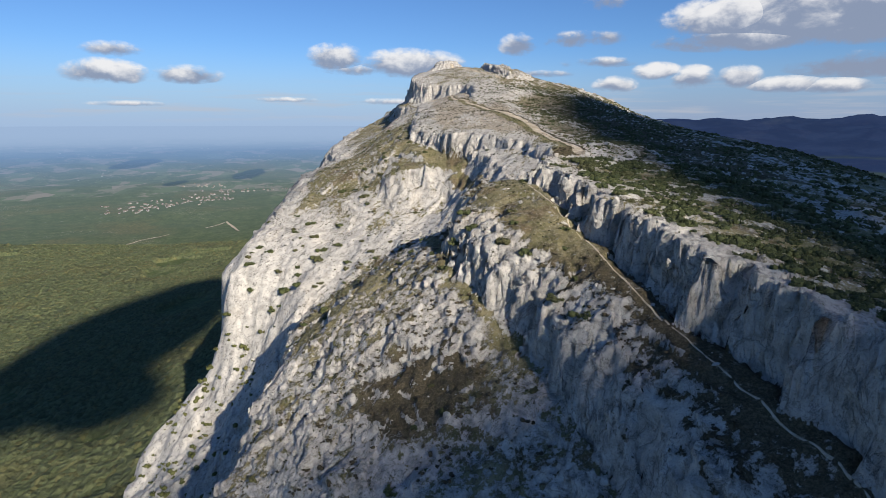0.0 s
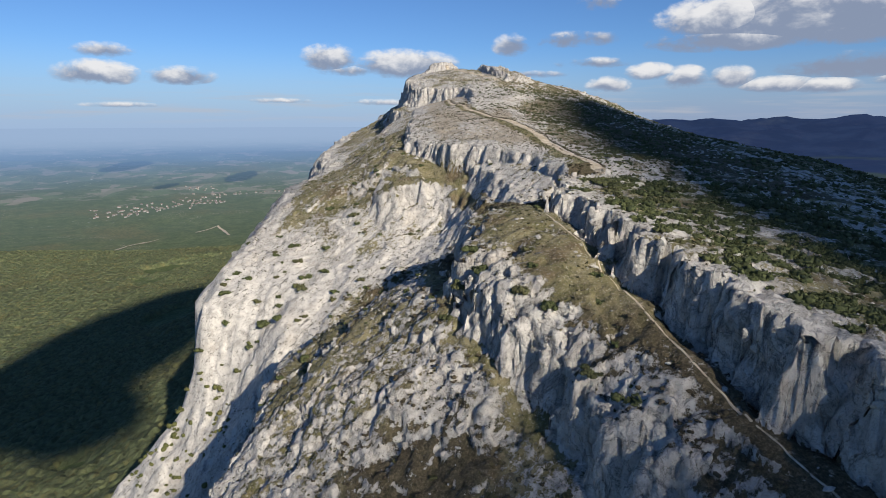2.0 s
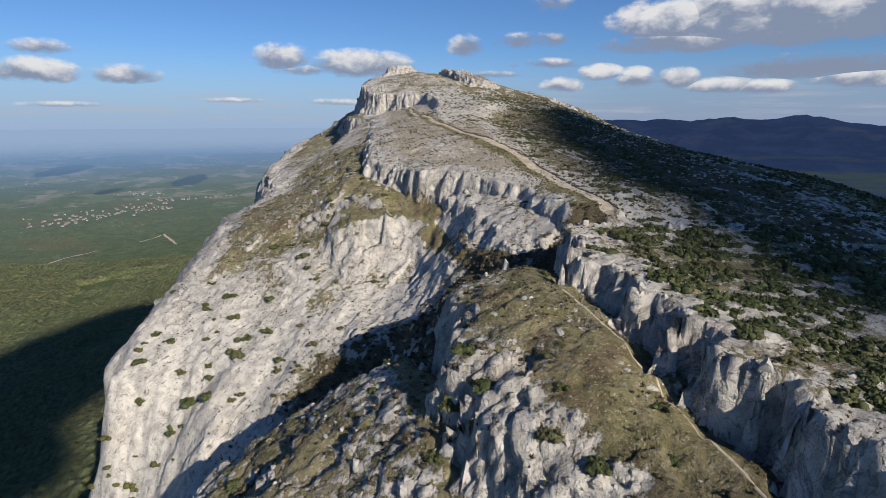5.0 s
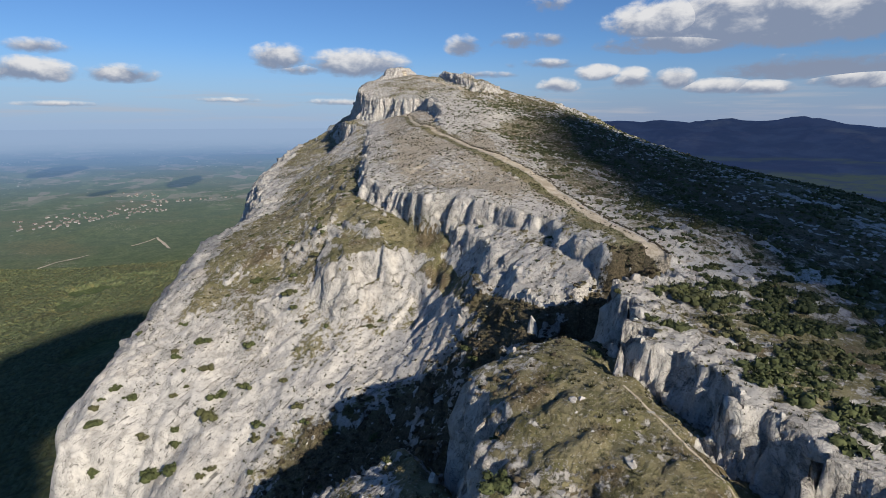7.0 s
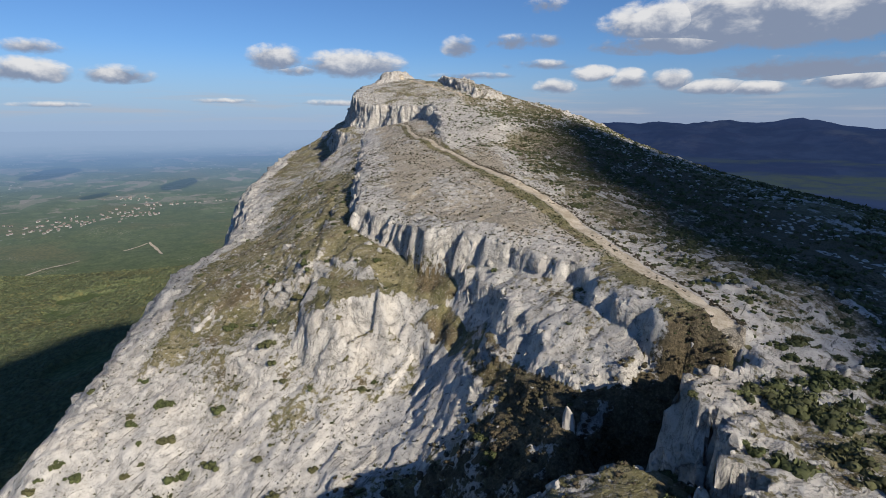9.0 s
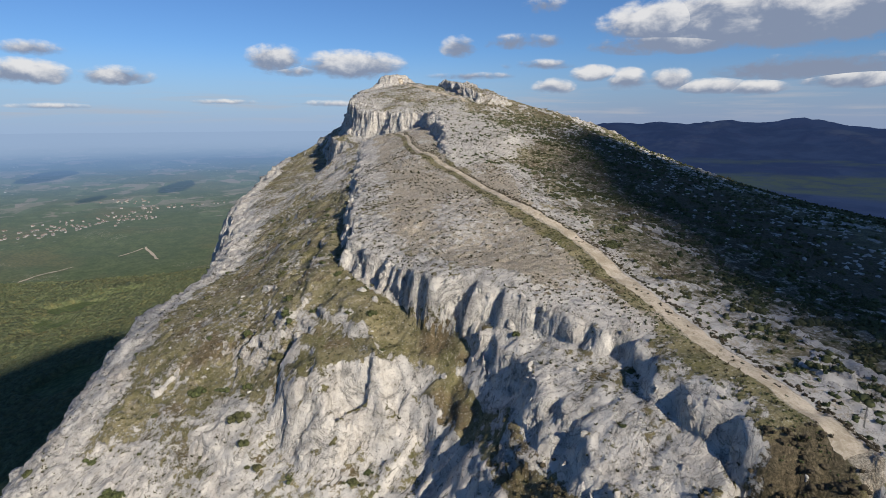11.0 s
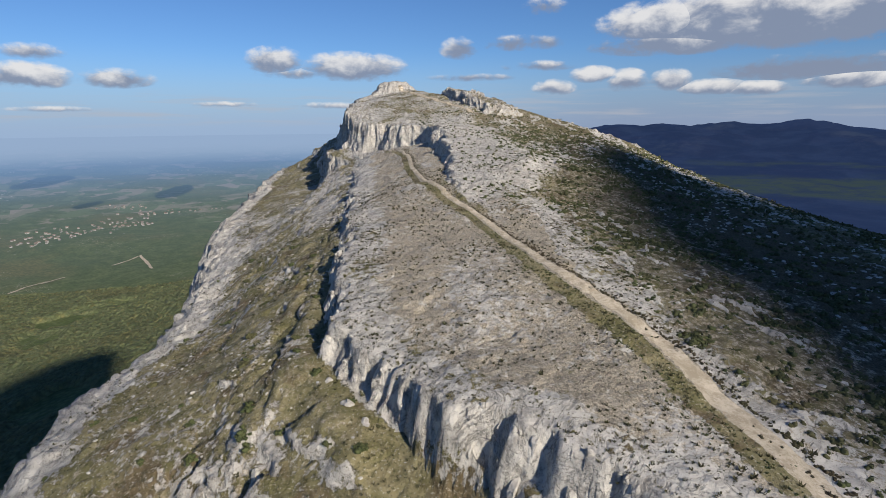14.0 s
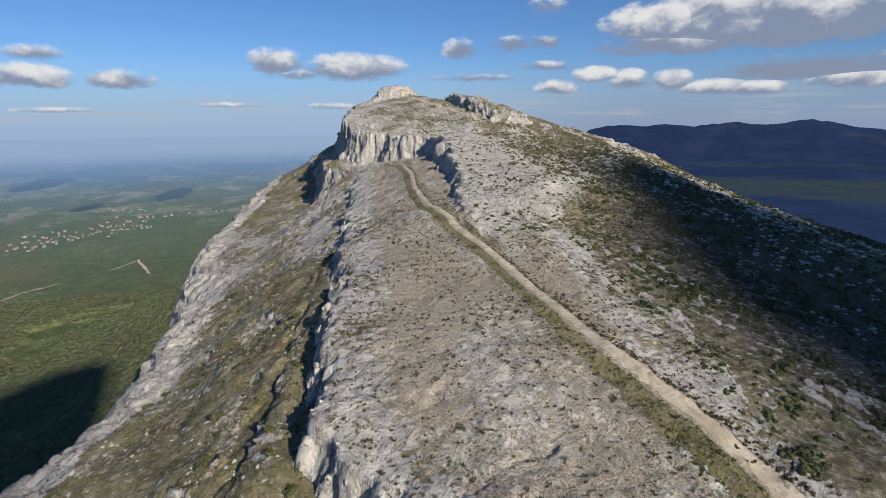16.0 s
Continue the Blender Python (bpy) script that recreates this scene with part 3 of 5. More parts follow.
def heights(x, y):
    """Height of the mountain and which rock mass makes its surface."""
    wx = 2.2 * gnoise(x / 13, y / 13, 3.1) + 1.3 * gnoise(x / 5.1, y / 5.1, 7.7) + 0.5 * gnoise(x / 2.1, y / 2.1, 1.7)
    wy = 2.2 * gnoise(x / 13, y / 13, 13.1) + 1.3 * gnoise(x / 5.1, y / 5.1, 17.7) + 0.5 * gnoise(x / 2.1, y / 2.1, 11.7)
    far = 1 + smooth(y, 280, 500)
    a1, b1, _ = cells(x + 0.8 * wx, y + 0.8 * wy, 6.5, 3)
    a2, b2, _ = cells(x + 0.5 * wx, y + 0.5 * wy, 2.8, 11)
    calm = 1 - 0.75 * smooth(-x, 14, 30) * smooth(y, 160, 175) * smooth(-y, -235, -215)
    calm = calm * (1 - 0.7 * smooth(y, 300, 400)) * (1 - 0.7 * smooth(x, 8, 14) * smooth(-x, -42, -36) * smooth(y, 158, 166) * smooth(-y, -216, -208))
    wx = wx + calm * (0.8 * a1 + 0.3 * a2)
    wy = wy + calm * (0.8 * b1 + 0.3 * b2)
    X, Y = x + wx * far, y + wy * far
    zig = np.abs(((Y / 9.0 + 0.5 * gnoise(Y / 13, X / 40, 6.1)) % 1.0) - 0.35)
    zag = np.abs(((Y / 6.5 + 0.5 * gnoise(Y / 9, X / 40, 2.1)) % 1.0) - 0.4)
    parts = [
        massif(X, Y),
        mass(X, Y, SLAB_CREST, SLAB_BACK, 2.6, 0.5, 2.0, 0.6, 0.8, 2.2),
        mass(X + 5.0 * zig - 1.5, Y, WALL_CREST, WALL_BACK, 3.6, 0.45, 0.3, 4.0, 0.6),
        mass(X + 3.0 * zag - 0.8, Y, STRIP_EDGE, STRIP_BACK, 3.0, 0.6, 0.4, 2.2, 1.6),
        mass(X, Y, SPUR_EDGE, SPUR_BACK, 2.2, 1.3, 0.5, 3.0, 1.8),
        mass(X, Y, CRAG_W, CRAG_WB, 1.0, 0.7, 0.8, 0.8, 0.5),
        mass(X, Y, CRAG_E, CRAG_EB, 1.2, 0.8, 1.0, 0.7, 0.5),
        mass(X, Y, LEDGE_EDGE, LEDGE_BACK, 2.0, 1.8, 2.2, 1.2, 0.0),
        mass(X, Y, OUTCROP_EDGE, OUTCROP_BACK, 1.0, 0.4, 1.5, 0.4, -0.6) - 0.7,
    ]
    cut = 6.5 * smooth(X, 8, 17) * smooth(-X, -42, -34) * np.exp(-((Y - gully(X)) / 4.2) ** 2)
    for i in (0, 1, 7):
        parts[i] = parts[i] - cut
    parts = np.stack(parts)
    return parts.max(0), parts.argmax(0)


def steps(*spans):
    out = [np.arange(a, b, s) for a, b, s in spans]
    return np.concatenate(out + [[spans[-1][1]]])


gx = steps((-200, -100, 4), (-100, -72, 0.8), (-72, 58, 0.42), (58, 110, 0.9), (110, 165, 1.8), (165, 340, 5), (340, 540, 14))
gy = steps((-120, 45, 6), (45, 262, 0.42), (262, 340, 0.7), (340, 480, 1.2), (480, 640, 1.8), (640, 1000, 9))
GX, GY = np.meshgrid(gx, gy)
GZ, GK = heights(GX, GY)
dzx, dzy = np.gradient(GZ, gx, axis=1), np.gradient(GZ, gy, axis=0)
tilt = np.sqrt(dzx ** 2 + dzy ** 2)

# tracks: (x, y) of the middle line and the half width
TRACKS = [
    ([(39.2, 164), (39, 167), (38.5, 175), (36.5, 190), (36.3, 200), (35, 209), (34, 217), (31.2, 229), (27.5, 238), (25.2, 244), (23.5, 255), (21, 270), (17.5, 287), (13.2, 303), (8, 325), (6, 350), (6, 375), (4, 402), (-2, 425)], 1.35),
    ([(20, 133), (22.5, 124), (24.5, 115), (26, 106), (28, 98), (29.6, 90), (32, 82), (35, 74), (38, 66), (41, 57), (45, 46)], 0.4),
    ([(8, 590), (16, 560), (22, 530), (34, 500), (46, 470)], 1.6),
]


def off_track(x, y, pts):
    best = np.full(np.shape(x), 1e9)
    for (x0, y0), (x1, y1) in zip(pts[:-1], pts[1:]):
        dx, dy = x1 - x0, y1 - y0
        u = np.clip(((x - x0) * dx + (y - y0) * dy) / (dx * dx + dy * dy), 0, 1)
        best = np.minimum(best, np.hypot(x - x0 - u * dx, y - y0 - u * dy))
    return best


# turf and scrub where it is not too steep, more of it on the strip, the bench and the brush slope
xb, _ = along(SLAB_FOOT, GY)
xc, _ = along(CLIFF_LIP, GY)
xt, _ = along(TRAIL, GY)
xs, _ = along(SLAB_CREST, GY)
near_track = off_track(GX, GY, TRACKS[0][0]) * np.interp(GY, (225, 300), (1.0, 1.8))
side_track = off_track(GX, GY, TRACKS[1][0])
high_track = off_track(GX, GY, TRACKS[2][0])
foot = np.where(GY < 206, along(LEDGE_EDGE, GY)[0], xs) - 2.5
FOOT_TURF = smooth(foot - GX, 0, 2.5) * smooth(GX - foot + np.interp(GY, (165, 205, 230), (7, 9, 14)) + 3 * gnoise(GX / 8, GY / 8, 4.9), 0, 4) * smooth(GY, 162, 172) * smooth(-GY, -440, -400) * (1 - 0.5 * smooth(GY, 300, 340)) * (GK != 8)
FACE = (GK == 0) * smooth(222 + 12 * gnoise(GX / 15, GY / 15, 2.2) - GY, 0, 26) * smooth(GY, 150, 165) * (1 - FOOT_TURF)
BENCHES = (GK == 0) * smooth(GX - xc + 6 * gnoise(GX / 12, GY / 12, 8.8), 1, 9) * smooth(xb + 6 - GX, 0, 4) * smooth(GY + 9 * gnoise(GX / 14, GY / 14, 5.8), 205, 226)
BRUSHY = smooth(GX - xt, 0, 16) * (GY > 150) + (GK == 2) * smooth(GX - along(WALL_CREST, GY)[0], 2, 12)
HOLE = (GK == 0) * smooth(GY + 3 * gnoise(GX / 8, GY / 8, 2.4), 148, 153) * smooth(-GY, -186, -172) * smooth(GX, -38, -20) * smooth(-GX, -30, -22)
FACE = FACE * (1 - HOLE)
VEG = 0.34 + 0.55 * HOLE - 0.50 * smooth(tilt, 0.75, 1.5) + 0.26 * fbm(GX, GY, 16, 4)
VEG += 0.28 * (GK == 3) * smooth(GX - along(STRIP_EDGE, GY)[0], 4, 10)
THORN = (GK == 4) * np.exp(-(((GX + 5 + 3 * gnoise(GX / 7, GY / 7, 1.4)) / 11) ** 2 + ((GY - 95 + 3 * gnoise(GX / 7, GY / 7, 6.4)) / 10) ** 2) ** 1.5)
LAWN = (GK == 4) * np.exp(-(((GX + 25) / 12) ** 2 + ((GY - 130) / 13) ** 2) ** 1.5)
VEG += 0.10 * (GK == 4) + 0.14 * (GK == 3) + 0.42 * THORN + 0.35 * LAWN + 0.12 * (GK == 3) * smooth(-GY, -85, -70)
VEG += 0.5 * (GK == 4) * smooth(GX - along(SPUR_BACK, GY)[0], -5, -1) * smooth(GY, 84, 96)
VEG += np.maximum(0.33 * BENCHES, 0.62 * FOOT_TURF)
VEG += 0.20 * np.clip(BRUSHY, 0, 1) + 0.26 * np.clip(BRUSHY, 0, 1) * smooth(GX - xt, 18, 55) * smooth(-GY, -420, -330)
VEG -= 0.02 * (GK == 1)
VEG -= 0.24 * FACE
VEG += 0.55 * (GK <= 1) * smooth(near_track + 3 * gnoise(GX / 9, GY / 9, 3.3), 7, 2.5) * (GX < along(SLAB_BACK, GY)[0])
rib = ridged(GX + 0.25 * GY, GY * 0.38, 7.5, 4, 0.55, 3.3)
SLOPE = smooth(GX - xt, 4, 10) * (GY > 166) * smooth(-GX, -140, -125)
CRAGS = smooth(rib, np.quantile(rib, 0.73), np.quantile(rib, 0.9)) * SLOPE * smooth(fbm(GX, GY, 40, 2), -0.5, 0.2)
SPINE = BENCHES * np.exp(-((GX + 18.6 - 0.045 * (GY - 250) + 2.0 * gnoise(GX / 9, GY / 9, 2.9)) / 2.3) ** 2) * smooth(gnoise(GX / 13, GY / 13, 7.9), -0.45, 0.1)
VEG += 0.36 * ((GK == 0) | (GK == 8)) * smooth(GX, -32, -24) * smooth(-GX, -17, -10) * smooth(GY, 190, 198) * smooth(-GY, -228, -220)
VEG -= 0.35 * SPINE + 0.03 * BENCHES
WILD = SLOPE * smooth(GX - xt, 14, 34) * smooth(-GY, -430, -370) * smooth(112 - GX, 0, 12)
VEG -= 0.75 * CRAGS * (1 - 0.6 * WILD)
VEG += 0.30 * WILD + 0.5 * smooth(GX, 138, 150)
VEG += 0.25 * SLOPE
VEG -= 0.45 * (GK == 0) * smooth(xc + 9 + 4 * gnoise(GX / 8, GY / 8, 7.1) - GX, 0, 5)
VEG -= 0.30 * np.exp(-((GX - along(SHOULDER, GY)[0] + 9 + 5 * gnoise(GX / 20, GY / 20, 5.1)) / 8) ** 2)
VEG -= 0.16 * smooth(GY, 315, 350) * smooth(105 - GX, 0, 20) * smooth(450 - GY, 0, 30)
VEG -= 0.35 * ((GK == 5) | (GK == 6))
VEG += 0.18 * smooth(GY, 440, 500) * smooth(GX, -22, 5)
cleft = GY - gully(GX)
NOTCH = np.where(cleft < 0, np.exp(-(cleft / 4.6) ** 4), np.exp(-(cleft / (4.6 + 2.6 * smooth(GX, 22, 27))) ** 4)) * smooth(GX, 10, 15) * smooth(-GX, -40, -36)
SERED = np.clip(NOTCH * 1.2 + 0.7 * HOLE + 0.9 * THORN + 0.25 * (GK == 4) * smooth(-GY, -112, -95) + 0.6 * (GK == 3) * smooth(-GY, -112, -82) + 0.5 * SLOPE + 0.32 * (GK == 3) + 0.25 * WILD + 0.5 * smooth(GX, 138, 150), 0, 1)
VEG += 1.3 * NOTCH
EARTH = np.maximum(smooth(near_track, 2.3, 0.9), np.maximum(0.42 * smooth(side_track, 0.9, 0.3), 0.9 * smooth(high_track, 3.0, 1.0)))
EARTH = np.maximum(EARTH, 0.61 * (GK == 1) * smooth(GX - xs + 3 * gnoise(GX / 6, GY / 6, 1.9), 2, 8) * smooth(-tilt, -1.7, -1.1) * (1 + 0.3 * fbm(GX, GY, 20, 3)))
EARTH = np.maximum(EARTH, 0.47 * smooth(GX - xt, 0, 6) * smooth(xt + 60 - GX, 0, 20) * (GY > 165)) - 0.5 * CRAGS - 0.9 * NOTCH
EARTH = np.maximum(EARTH, 0.42 * BENCHES * smooth(GX - xc, 6, 12))
EARTH = np.maximum(EARTH, 0.36 * (GK == 3) * smooth(-tilt, -1.0, -0.6))
VERGE = smooth(-near_track, -5.6 - 1.5 * gnoise(GX / 7, GY / 7, 9.3), -3.4) * smooth(near_track, 1.6, 2.4) * (GX < np.interp(GY, [q[1] for q in TRACKS[0][0]], [q[0] for q in TRACKS[0][0]])) * (GY > 196)
EARTH = EARTH - 0.75 * VERGE
VEG = VEG + 0.6 * VERGE
DOTS = np.clip(0.55 + 0.35 * (GK == 1) - 0.25 * FACE - smooth(tilt, 1.1, 1.6), 0, 1) * smooth(near_track, 1.5, 2.8)
BEDS = np.clip(0.35 + 0.65 * FACE + 0.3 * fbm(GX, GY, 25, 2), 0.0, 1.0)

# relief of the bare rock, cut along the normal: flutes on the walls, blocks on the spurs, shallow beds on the slabs
nrm = np.stack([-dzx, -dzy, np.ones_like(GZ)], -1)
nrm /= np.linalg.norm(nrm, axis=-1)[..., None]
patch = np.clip(0.85 + 0.6 * fbm(GX, GY, 22, 2), 0.25, 1.6)
steep = smooth(tilt, 0.8, 1.8)
bare = np.clip(1.1 - VEG * 1.1, 0.3, 1.2)
bare = bare * (1 - 0.45 * np.maximum(BENCHES, FOOT_TURF))
blocky = np.choose(GK, [0.45, 0.24, 0.6, 1.0, 1.0, 0.8, 0.8, 0.7, 0.5]) * (1 - 0.72 * FACE)
PX, PY = GX * 0.83 + GY * 0.55, GY * 0.83 - GX * 0.55
cuts = ridged(PX, PY * 0.5, 9.0, 4, 0.5, GZ * 0.7) - 1.0
blocks = np.abs(gnoise(GX / 4.2, GY / 4.2, GZ / 4.2)) + 0.5 * np.abs(gnoise(GX / 1.9, GY / 1.9, GZ / 1.9)) - 0.35
flutes = np.clip(0.45 + 0.9 * gnoise(GX / 17, GY / 17, GZ / 17 + 4.2), 0.1, 1.0) * (ridged(GX, GY, 6.5, 3, 0.55, GZ * 0.8) - 0.9)
bed = (GZ + 0.30 * GX - 0.12 * GY + 2.4 * gnoise(GX / 15, GY / 15, GZ / 15) + 0.7 * gnoise(GX / 4, GY / 4, GZ / 4)) / 2.4
strata = bed - np.floor(bed)
strata = smooth(strata, 0.0, 0.8) * (1 - smooth(strata, 0.88, 1.0)) - 0.5
lumps = 0.75 * (ridged(GX, GY, 5.0, 4, 0.52, GZ * 0.9) - 0.95) + 0.35 * fbm(GX, GY, 2.2, 3, 0.6, GZ)
RAMP = ((GK == 0) | (GK == 8)) * smooth(GX, -32, -24) * smooth(-GX, -17, -10) * smooth(GY, 186, 194) * smooth(-GY, -226, -218)
push = patch * bare * blocky * (0.55 * cuts + 0.9 * blocks) + (0.85 + 0.4 * (GK == 0) - 0.5 * (GK == 3) - 0.5 * (GK == 4)) * smooth(tilt, 0.9, 1.8) * (1 - 0.8 * FACE) * (1 - 0.85 * smooth(GY, 330, 420)) * flutes
push += 0.85 * smooth(tilt, 0.8, 1.5) * (1 - 0.85 * FACE) * np.clip(0.6 + gnoise(GX / 11, GY / 11, 8.3), 0, 1.3) * strata * smooth(-GY, -420, -330)
_, _, rim1 = cells(GX + 1.2 * gnoise(GX / 4, GY / 4, 1.1), GY + 1.2 * gnoise(GX / 4, GY / 4, 9.1), 5.5, 29)
_, _, rim2 = cells(GX + 0.5 * gnoise(GX / 2, GY / 2, 2.1), GY + 0.5 * gnoise(GX / 2, GY / 2, 6.1), 2.1, 57)
push -= patch * bare * blocky * (0.8 * smooth(-rim1, -0.16, 0.0) + 0.35 * smooth(-rim2, -0.2, 0.0)) * (1 - 0.7 * (GK == 1))
push *= 1 - 0.6 * RAMP
push += (1 - 0.75 * RAMP) * (0.95 - 0.45 * (GK == 3)) * lumps * smooth(tilt, 0.7, 1.5) * (1 - 0.9 * FACE)
# the slab's edge: rounded lobes parted by narrow clefts; its lower end is a smooth plate
_, _, lobe = cells(GX + 1.5 * gnoise(GX / 6, GY / 6, 3.1), GY + 1.5 * gnoise(GX / 6, GY / 6, 5.1), 8.5, 77)
_, _, bulge = cells(GX + 0.8 * gnoise(GX / 3, GY / 3, 6.1), GY + 0.8 * gnoise(GX / 3, GY / 3, 2.1), 3.6, 33)
EDGE = (GK == 1) * smooth(tilt, 0.7, 1.4) * smooth(-GY, -330, -290)
PLATE = smooth(GX, 8, 13) * smooth(-GX, -40, -34) * smooth(GY, 160, 168) * smooth(-GY, -214, -206) * ((GK == 1) | (GK == 7))
push *= (1 - 0.6 * EDGE) * (1 - 0.55 * PLATE)
push += EDGE * (1.4 * np.sqrt(np.clip(lobe * 1.8, 0, 1)) - 1.0 + 0.4 * np.sqrt(np.clip(bulge * 1.5, 0, 1)))
lip = np.exp(-((GX - xc) / 9.0) ** 2) * smooth(GY, 225, 250)
push += 1.5 * lip * (ridged(GX, GY, 13, 4, 0.55, GZ) - 0.8)
push += 0.25 * SPINE * (0.3 + np.abs(gnoise(GX / 1.9, GY / 1.9, 2.6)))
push += 0.75 * CRAGS * (0.45 + np.abs(gnoise(GX / 2.1, GY / 3.3, 6.6)))
push += bare * (0.10 + 0.10 * blocky) * fbm(GX, GY, 1.7, 3, 0.6, GZ)
# low ledges across the slab and the bench
ledge = GY + 0.10 * (GX - 10) ** 2 / 10 + 5 * gnoise(GX / 30, GY / 30, 4.4)
push += 0.30 * (GK == 1) * (1 - steep) * (np.abs(((ledge / 4.3) % 1.0) - 0.5) - 0.25)
push -= 0.45 * BENCHES * (1 - steep) * smooth(-np.abs(GX + 21 - 0.045 * (GY - 250) + 1.5 * gnoise(GX / 9, GY / 9, 2.9)), -0.9, 0.0) * smooth(gnoise(GX / 10, GY / 10, 3.9), -0.5, 0.1)
push *= 1 - 0.9 * np.maximum(smooth(near_track, 4, 2), smooth(side_track, 2, 0.6))
push *= 1 + 0.7 * smooth(GY, 380, 520)
P = np.stack([GX, GY, GZ], -1) + nrm * push[..., None]
HZ = P[..., 2]


def ground_z(x, y):
    """Height of the built surface at scattered places."""
    i = np.clip(np.searchsorted(gx, x) - 1, 0, len(gx) - 2)
    j = np.clip(np.searchsorted(gy, y) - 1, 0, len(gy) - 2)
    u, v = (x - gx[i]) / (gx[i + 1] - gx[i]), (y - gy[j]) / (gy[j + 1] - gy[j])
    return (HZ[j, i] * (1 - u) + HZ[j, i + 1] * u) * (1 - v) + (HZ[j + 1, i] * (1 - u) + HZ[j + 1, i + 1] * u) * v


def grid_at(values, x, y):
    i = np.clip(np.searchsorted(gx, x), 0, len(gx) - 1)
    j = np.clip(np.searchsorted(gy, y), 0, len(gy) - 1)
    return values[j, i]


FACES = grid_faces(len(gy), len(gx))
kind = GK[:-1, :-1].ravel()
ROCKS = [
    ("mountain_ground", "long limestone mountain flank with dry turf and steep cliffs", "mountain"),
    ("limestone_slab", "broad pale tilted limestone slab along the mountain crest", "rock slab"),
    ("rock_wall", "fluted grey limestone wall with a brushy top", "rock wall"),
    ("rock_terrace", "rocky terrace with brown turf below a limestone wall", "rock terrace"),
    ("rock_spur", "broken grey limestone spur with dark scrub and turf", "rock spur"),
    ("summit_crag", "pale limestone crag on the grassy mountain top", "crag"),
    ("summit_crag", "low pale rock hump on the mountain top", "crag"),
    ("rock_ledge", "lower limestone ledge along the foot of the slab", "rock ledge"),
    ("rock_outcrop", "angular pale limestone outcrop at the edge of the turf", "rock outcrop"),
]
for k, (name, label, cat) in enumerate(ROCKS):
    f = FACES[kind == k]
    if not len(f):
        continue
    used, back = np.unique(f, return_inverse=True)
    me = mesh_of(name, P.reshape(-1, 3)[used], back.reshape(-1, 4), ROCK)
    layer(me, "veg", VEG.ravel()[used]), layer(me, "earth", EARTH.ravel()[used]), layer(me, "beds", BEDS.ravel()[used]), layer(me, "dots", DOTS.ravel()[used]), layer(me, "sere", SERED.ravel()[used]), layer(me, "plain", np.clip(FACE + 0.5 * PLATE, 0, 1).ravel()[used])
    tagged(new(name, me), label, cat, kind="structure")

# ---- the low country: one sheet to the horizon, drawn together towards its rim ----
EYE_Z, NEAR_R, RIM_R = 78.0, 1800.0, 4750.0


def low_ground(x, y):
    """True height of the low country at true places."""
    ax = np.interp(y, [-600, 0, 300, 1000], [-20, -20, -20, -40])
    left, right = np.maximum(ax - 92 - x, 0), np.maximum(x - 150, 0)
    past = np.maximum(np.abs(y - 300) - 650, 0)
    side = np.where(x < ax, left, right)
    d = np.sqrt(side ** 2 + past ** 2)
    west = smooth(-x, -600, 300)
    base = -198 * west + -150 * (1 - west)
    z = base + (-95 - base) * np.exp(-d / 170)
    return z + 9 * fbm(x, y, 320, 4) * smooth(d, 60, 400) + 16 * fbm(x, y, 1500, 3) * smooth(d, 600, 2500)


def hills(x, y):
    """True height of the far ridges."""
    r, a = np.hypot(x, y), np.degrees(np.arctan2(x, y))
    east = smooth(a, 16, 24) * (r / 9000) ** 1 * smooth(r, 5000, 8500) * smooth(22000, r, r + 1)
    crest = 1 + 0.28 * fbm(a, r / 2000, 9, 5)
    lump = 250 * smooth(a, 14, 22) * np.exp(-((r - 9500) / 2600) ** 2) * crest
    folds = ridged(x, y, 2600, 5, 0.55) - 0.9
    lump = lump * (0.80 + 0.30 * folds) + 95 * smooth(a, 18, 30) * np.exp(-((r - 6000) / 900) ** 2) * (0.7 + 0.6 * folds)
    return lump + 90 * smooth(a, -6, 4) * smooth(12, a, a + 14) * np.exp(-((r - 5000) / 1500) ** 2)


def sheet(r_out, a, name, mat, label):
    """Rings of true radius r_out, drawn together beyond NEAR_R so that the eye sees each at its true height."""
    R, A = np.meshgrid(r_out, a, indexing="ij")
    x, y = R * np.sin(A), R * np.cos(A) + 120
    z = low_ground(x, y) + hills(x, y) - R ** 2 / 12.74e6
    k = RIM_R - NEAR_R
    q = np.where(R < NEAR_R, R, NEAR_R + k * (1 - 1 / (1 + (R - NEAR_R) / k)))
    s = q / np.maximum(R, 1)
    pts = np.stack([x * s, (y - 120) * s + 120, EYE_Z + (z - EYE_Z) * s], -1)
    me = mesh_of(name, pts.reshape(-1, 3), grid_faces(*R.shape), mat)
    layer(me, "tilled", (smooth(R, 1500, 2300) * 0.47 * smooth(np.degrees(A), 8, -10)).ravel())
    # side of the sheet that carries the painted cloud shade
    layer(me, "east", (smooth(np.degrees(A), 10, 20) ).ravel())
    # share of painted haze, growing with true distance
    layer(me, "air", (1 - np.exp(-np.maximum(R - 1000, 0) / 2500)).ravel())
    # bands of painted sunshine across the eastern vale
    vale = R + 500 * fbm(x, y, 900, 4) + 220 * fbm(x, y, 240, 3)
    strip = smooth(vale, 2050, 2300) * smooth(-vale, -3150, -2850) + 0.6 * smooth(vale, 3700, 3850) * smooth(-vale, -4150, -4000)
    layer(me, "glade", (strip * smooth(np.degrees(A) + 5 * fbm(x, y, 700, 3), 23, 30)).ravel())
    return tagged(new(name, me), label, "landscape", kind="structure")


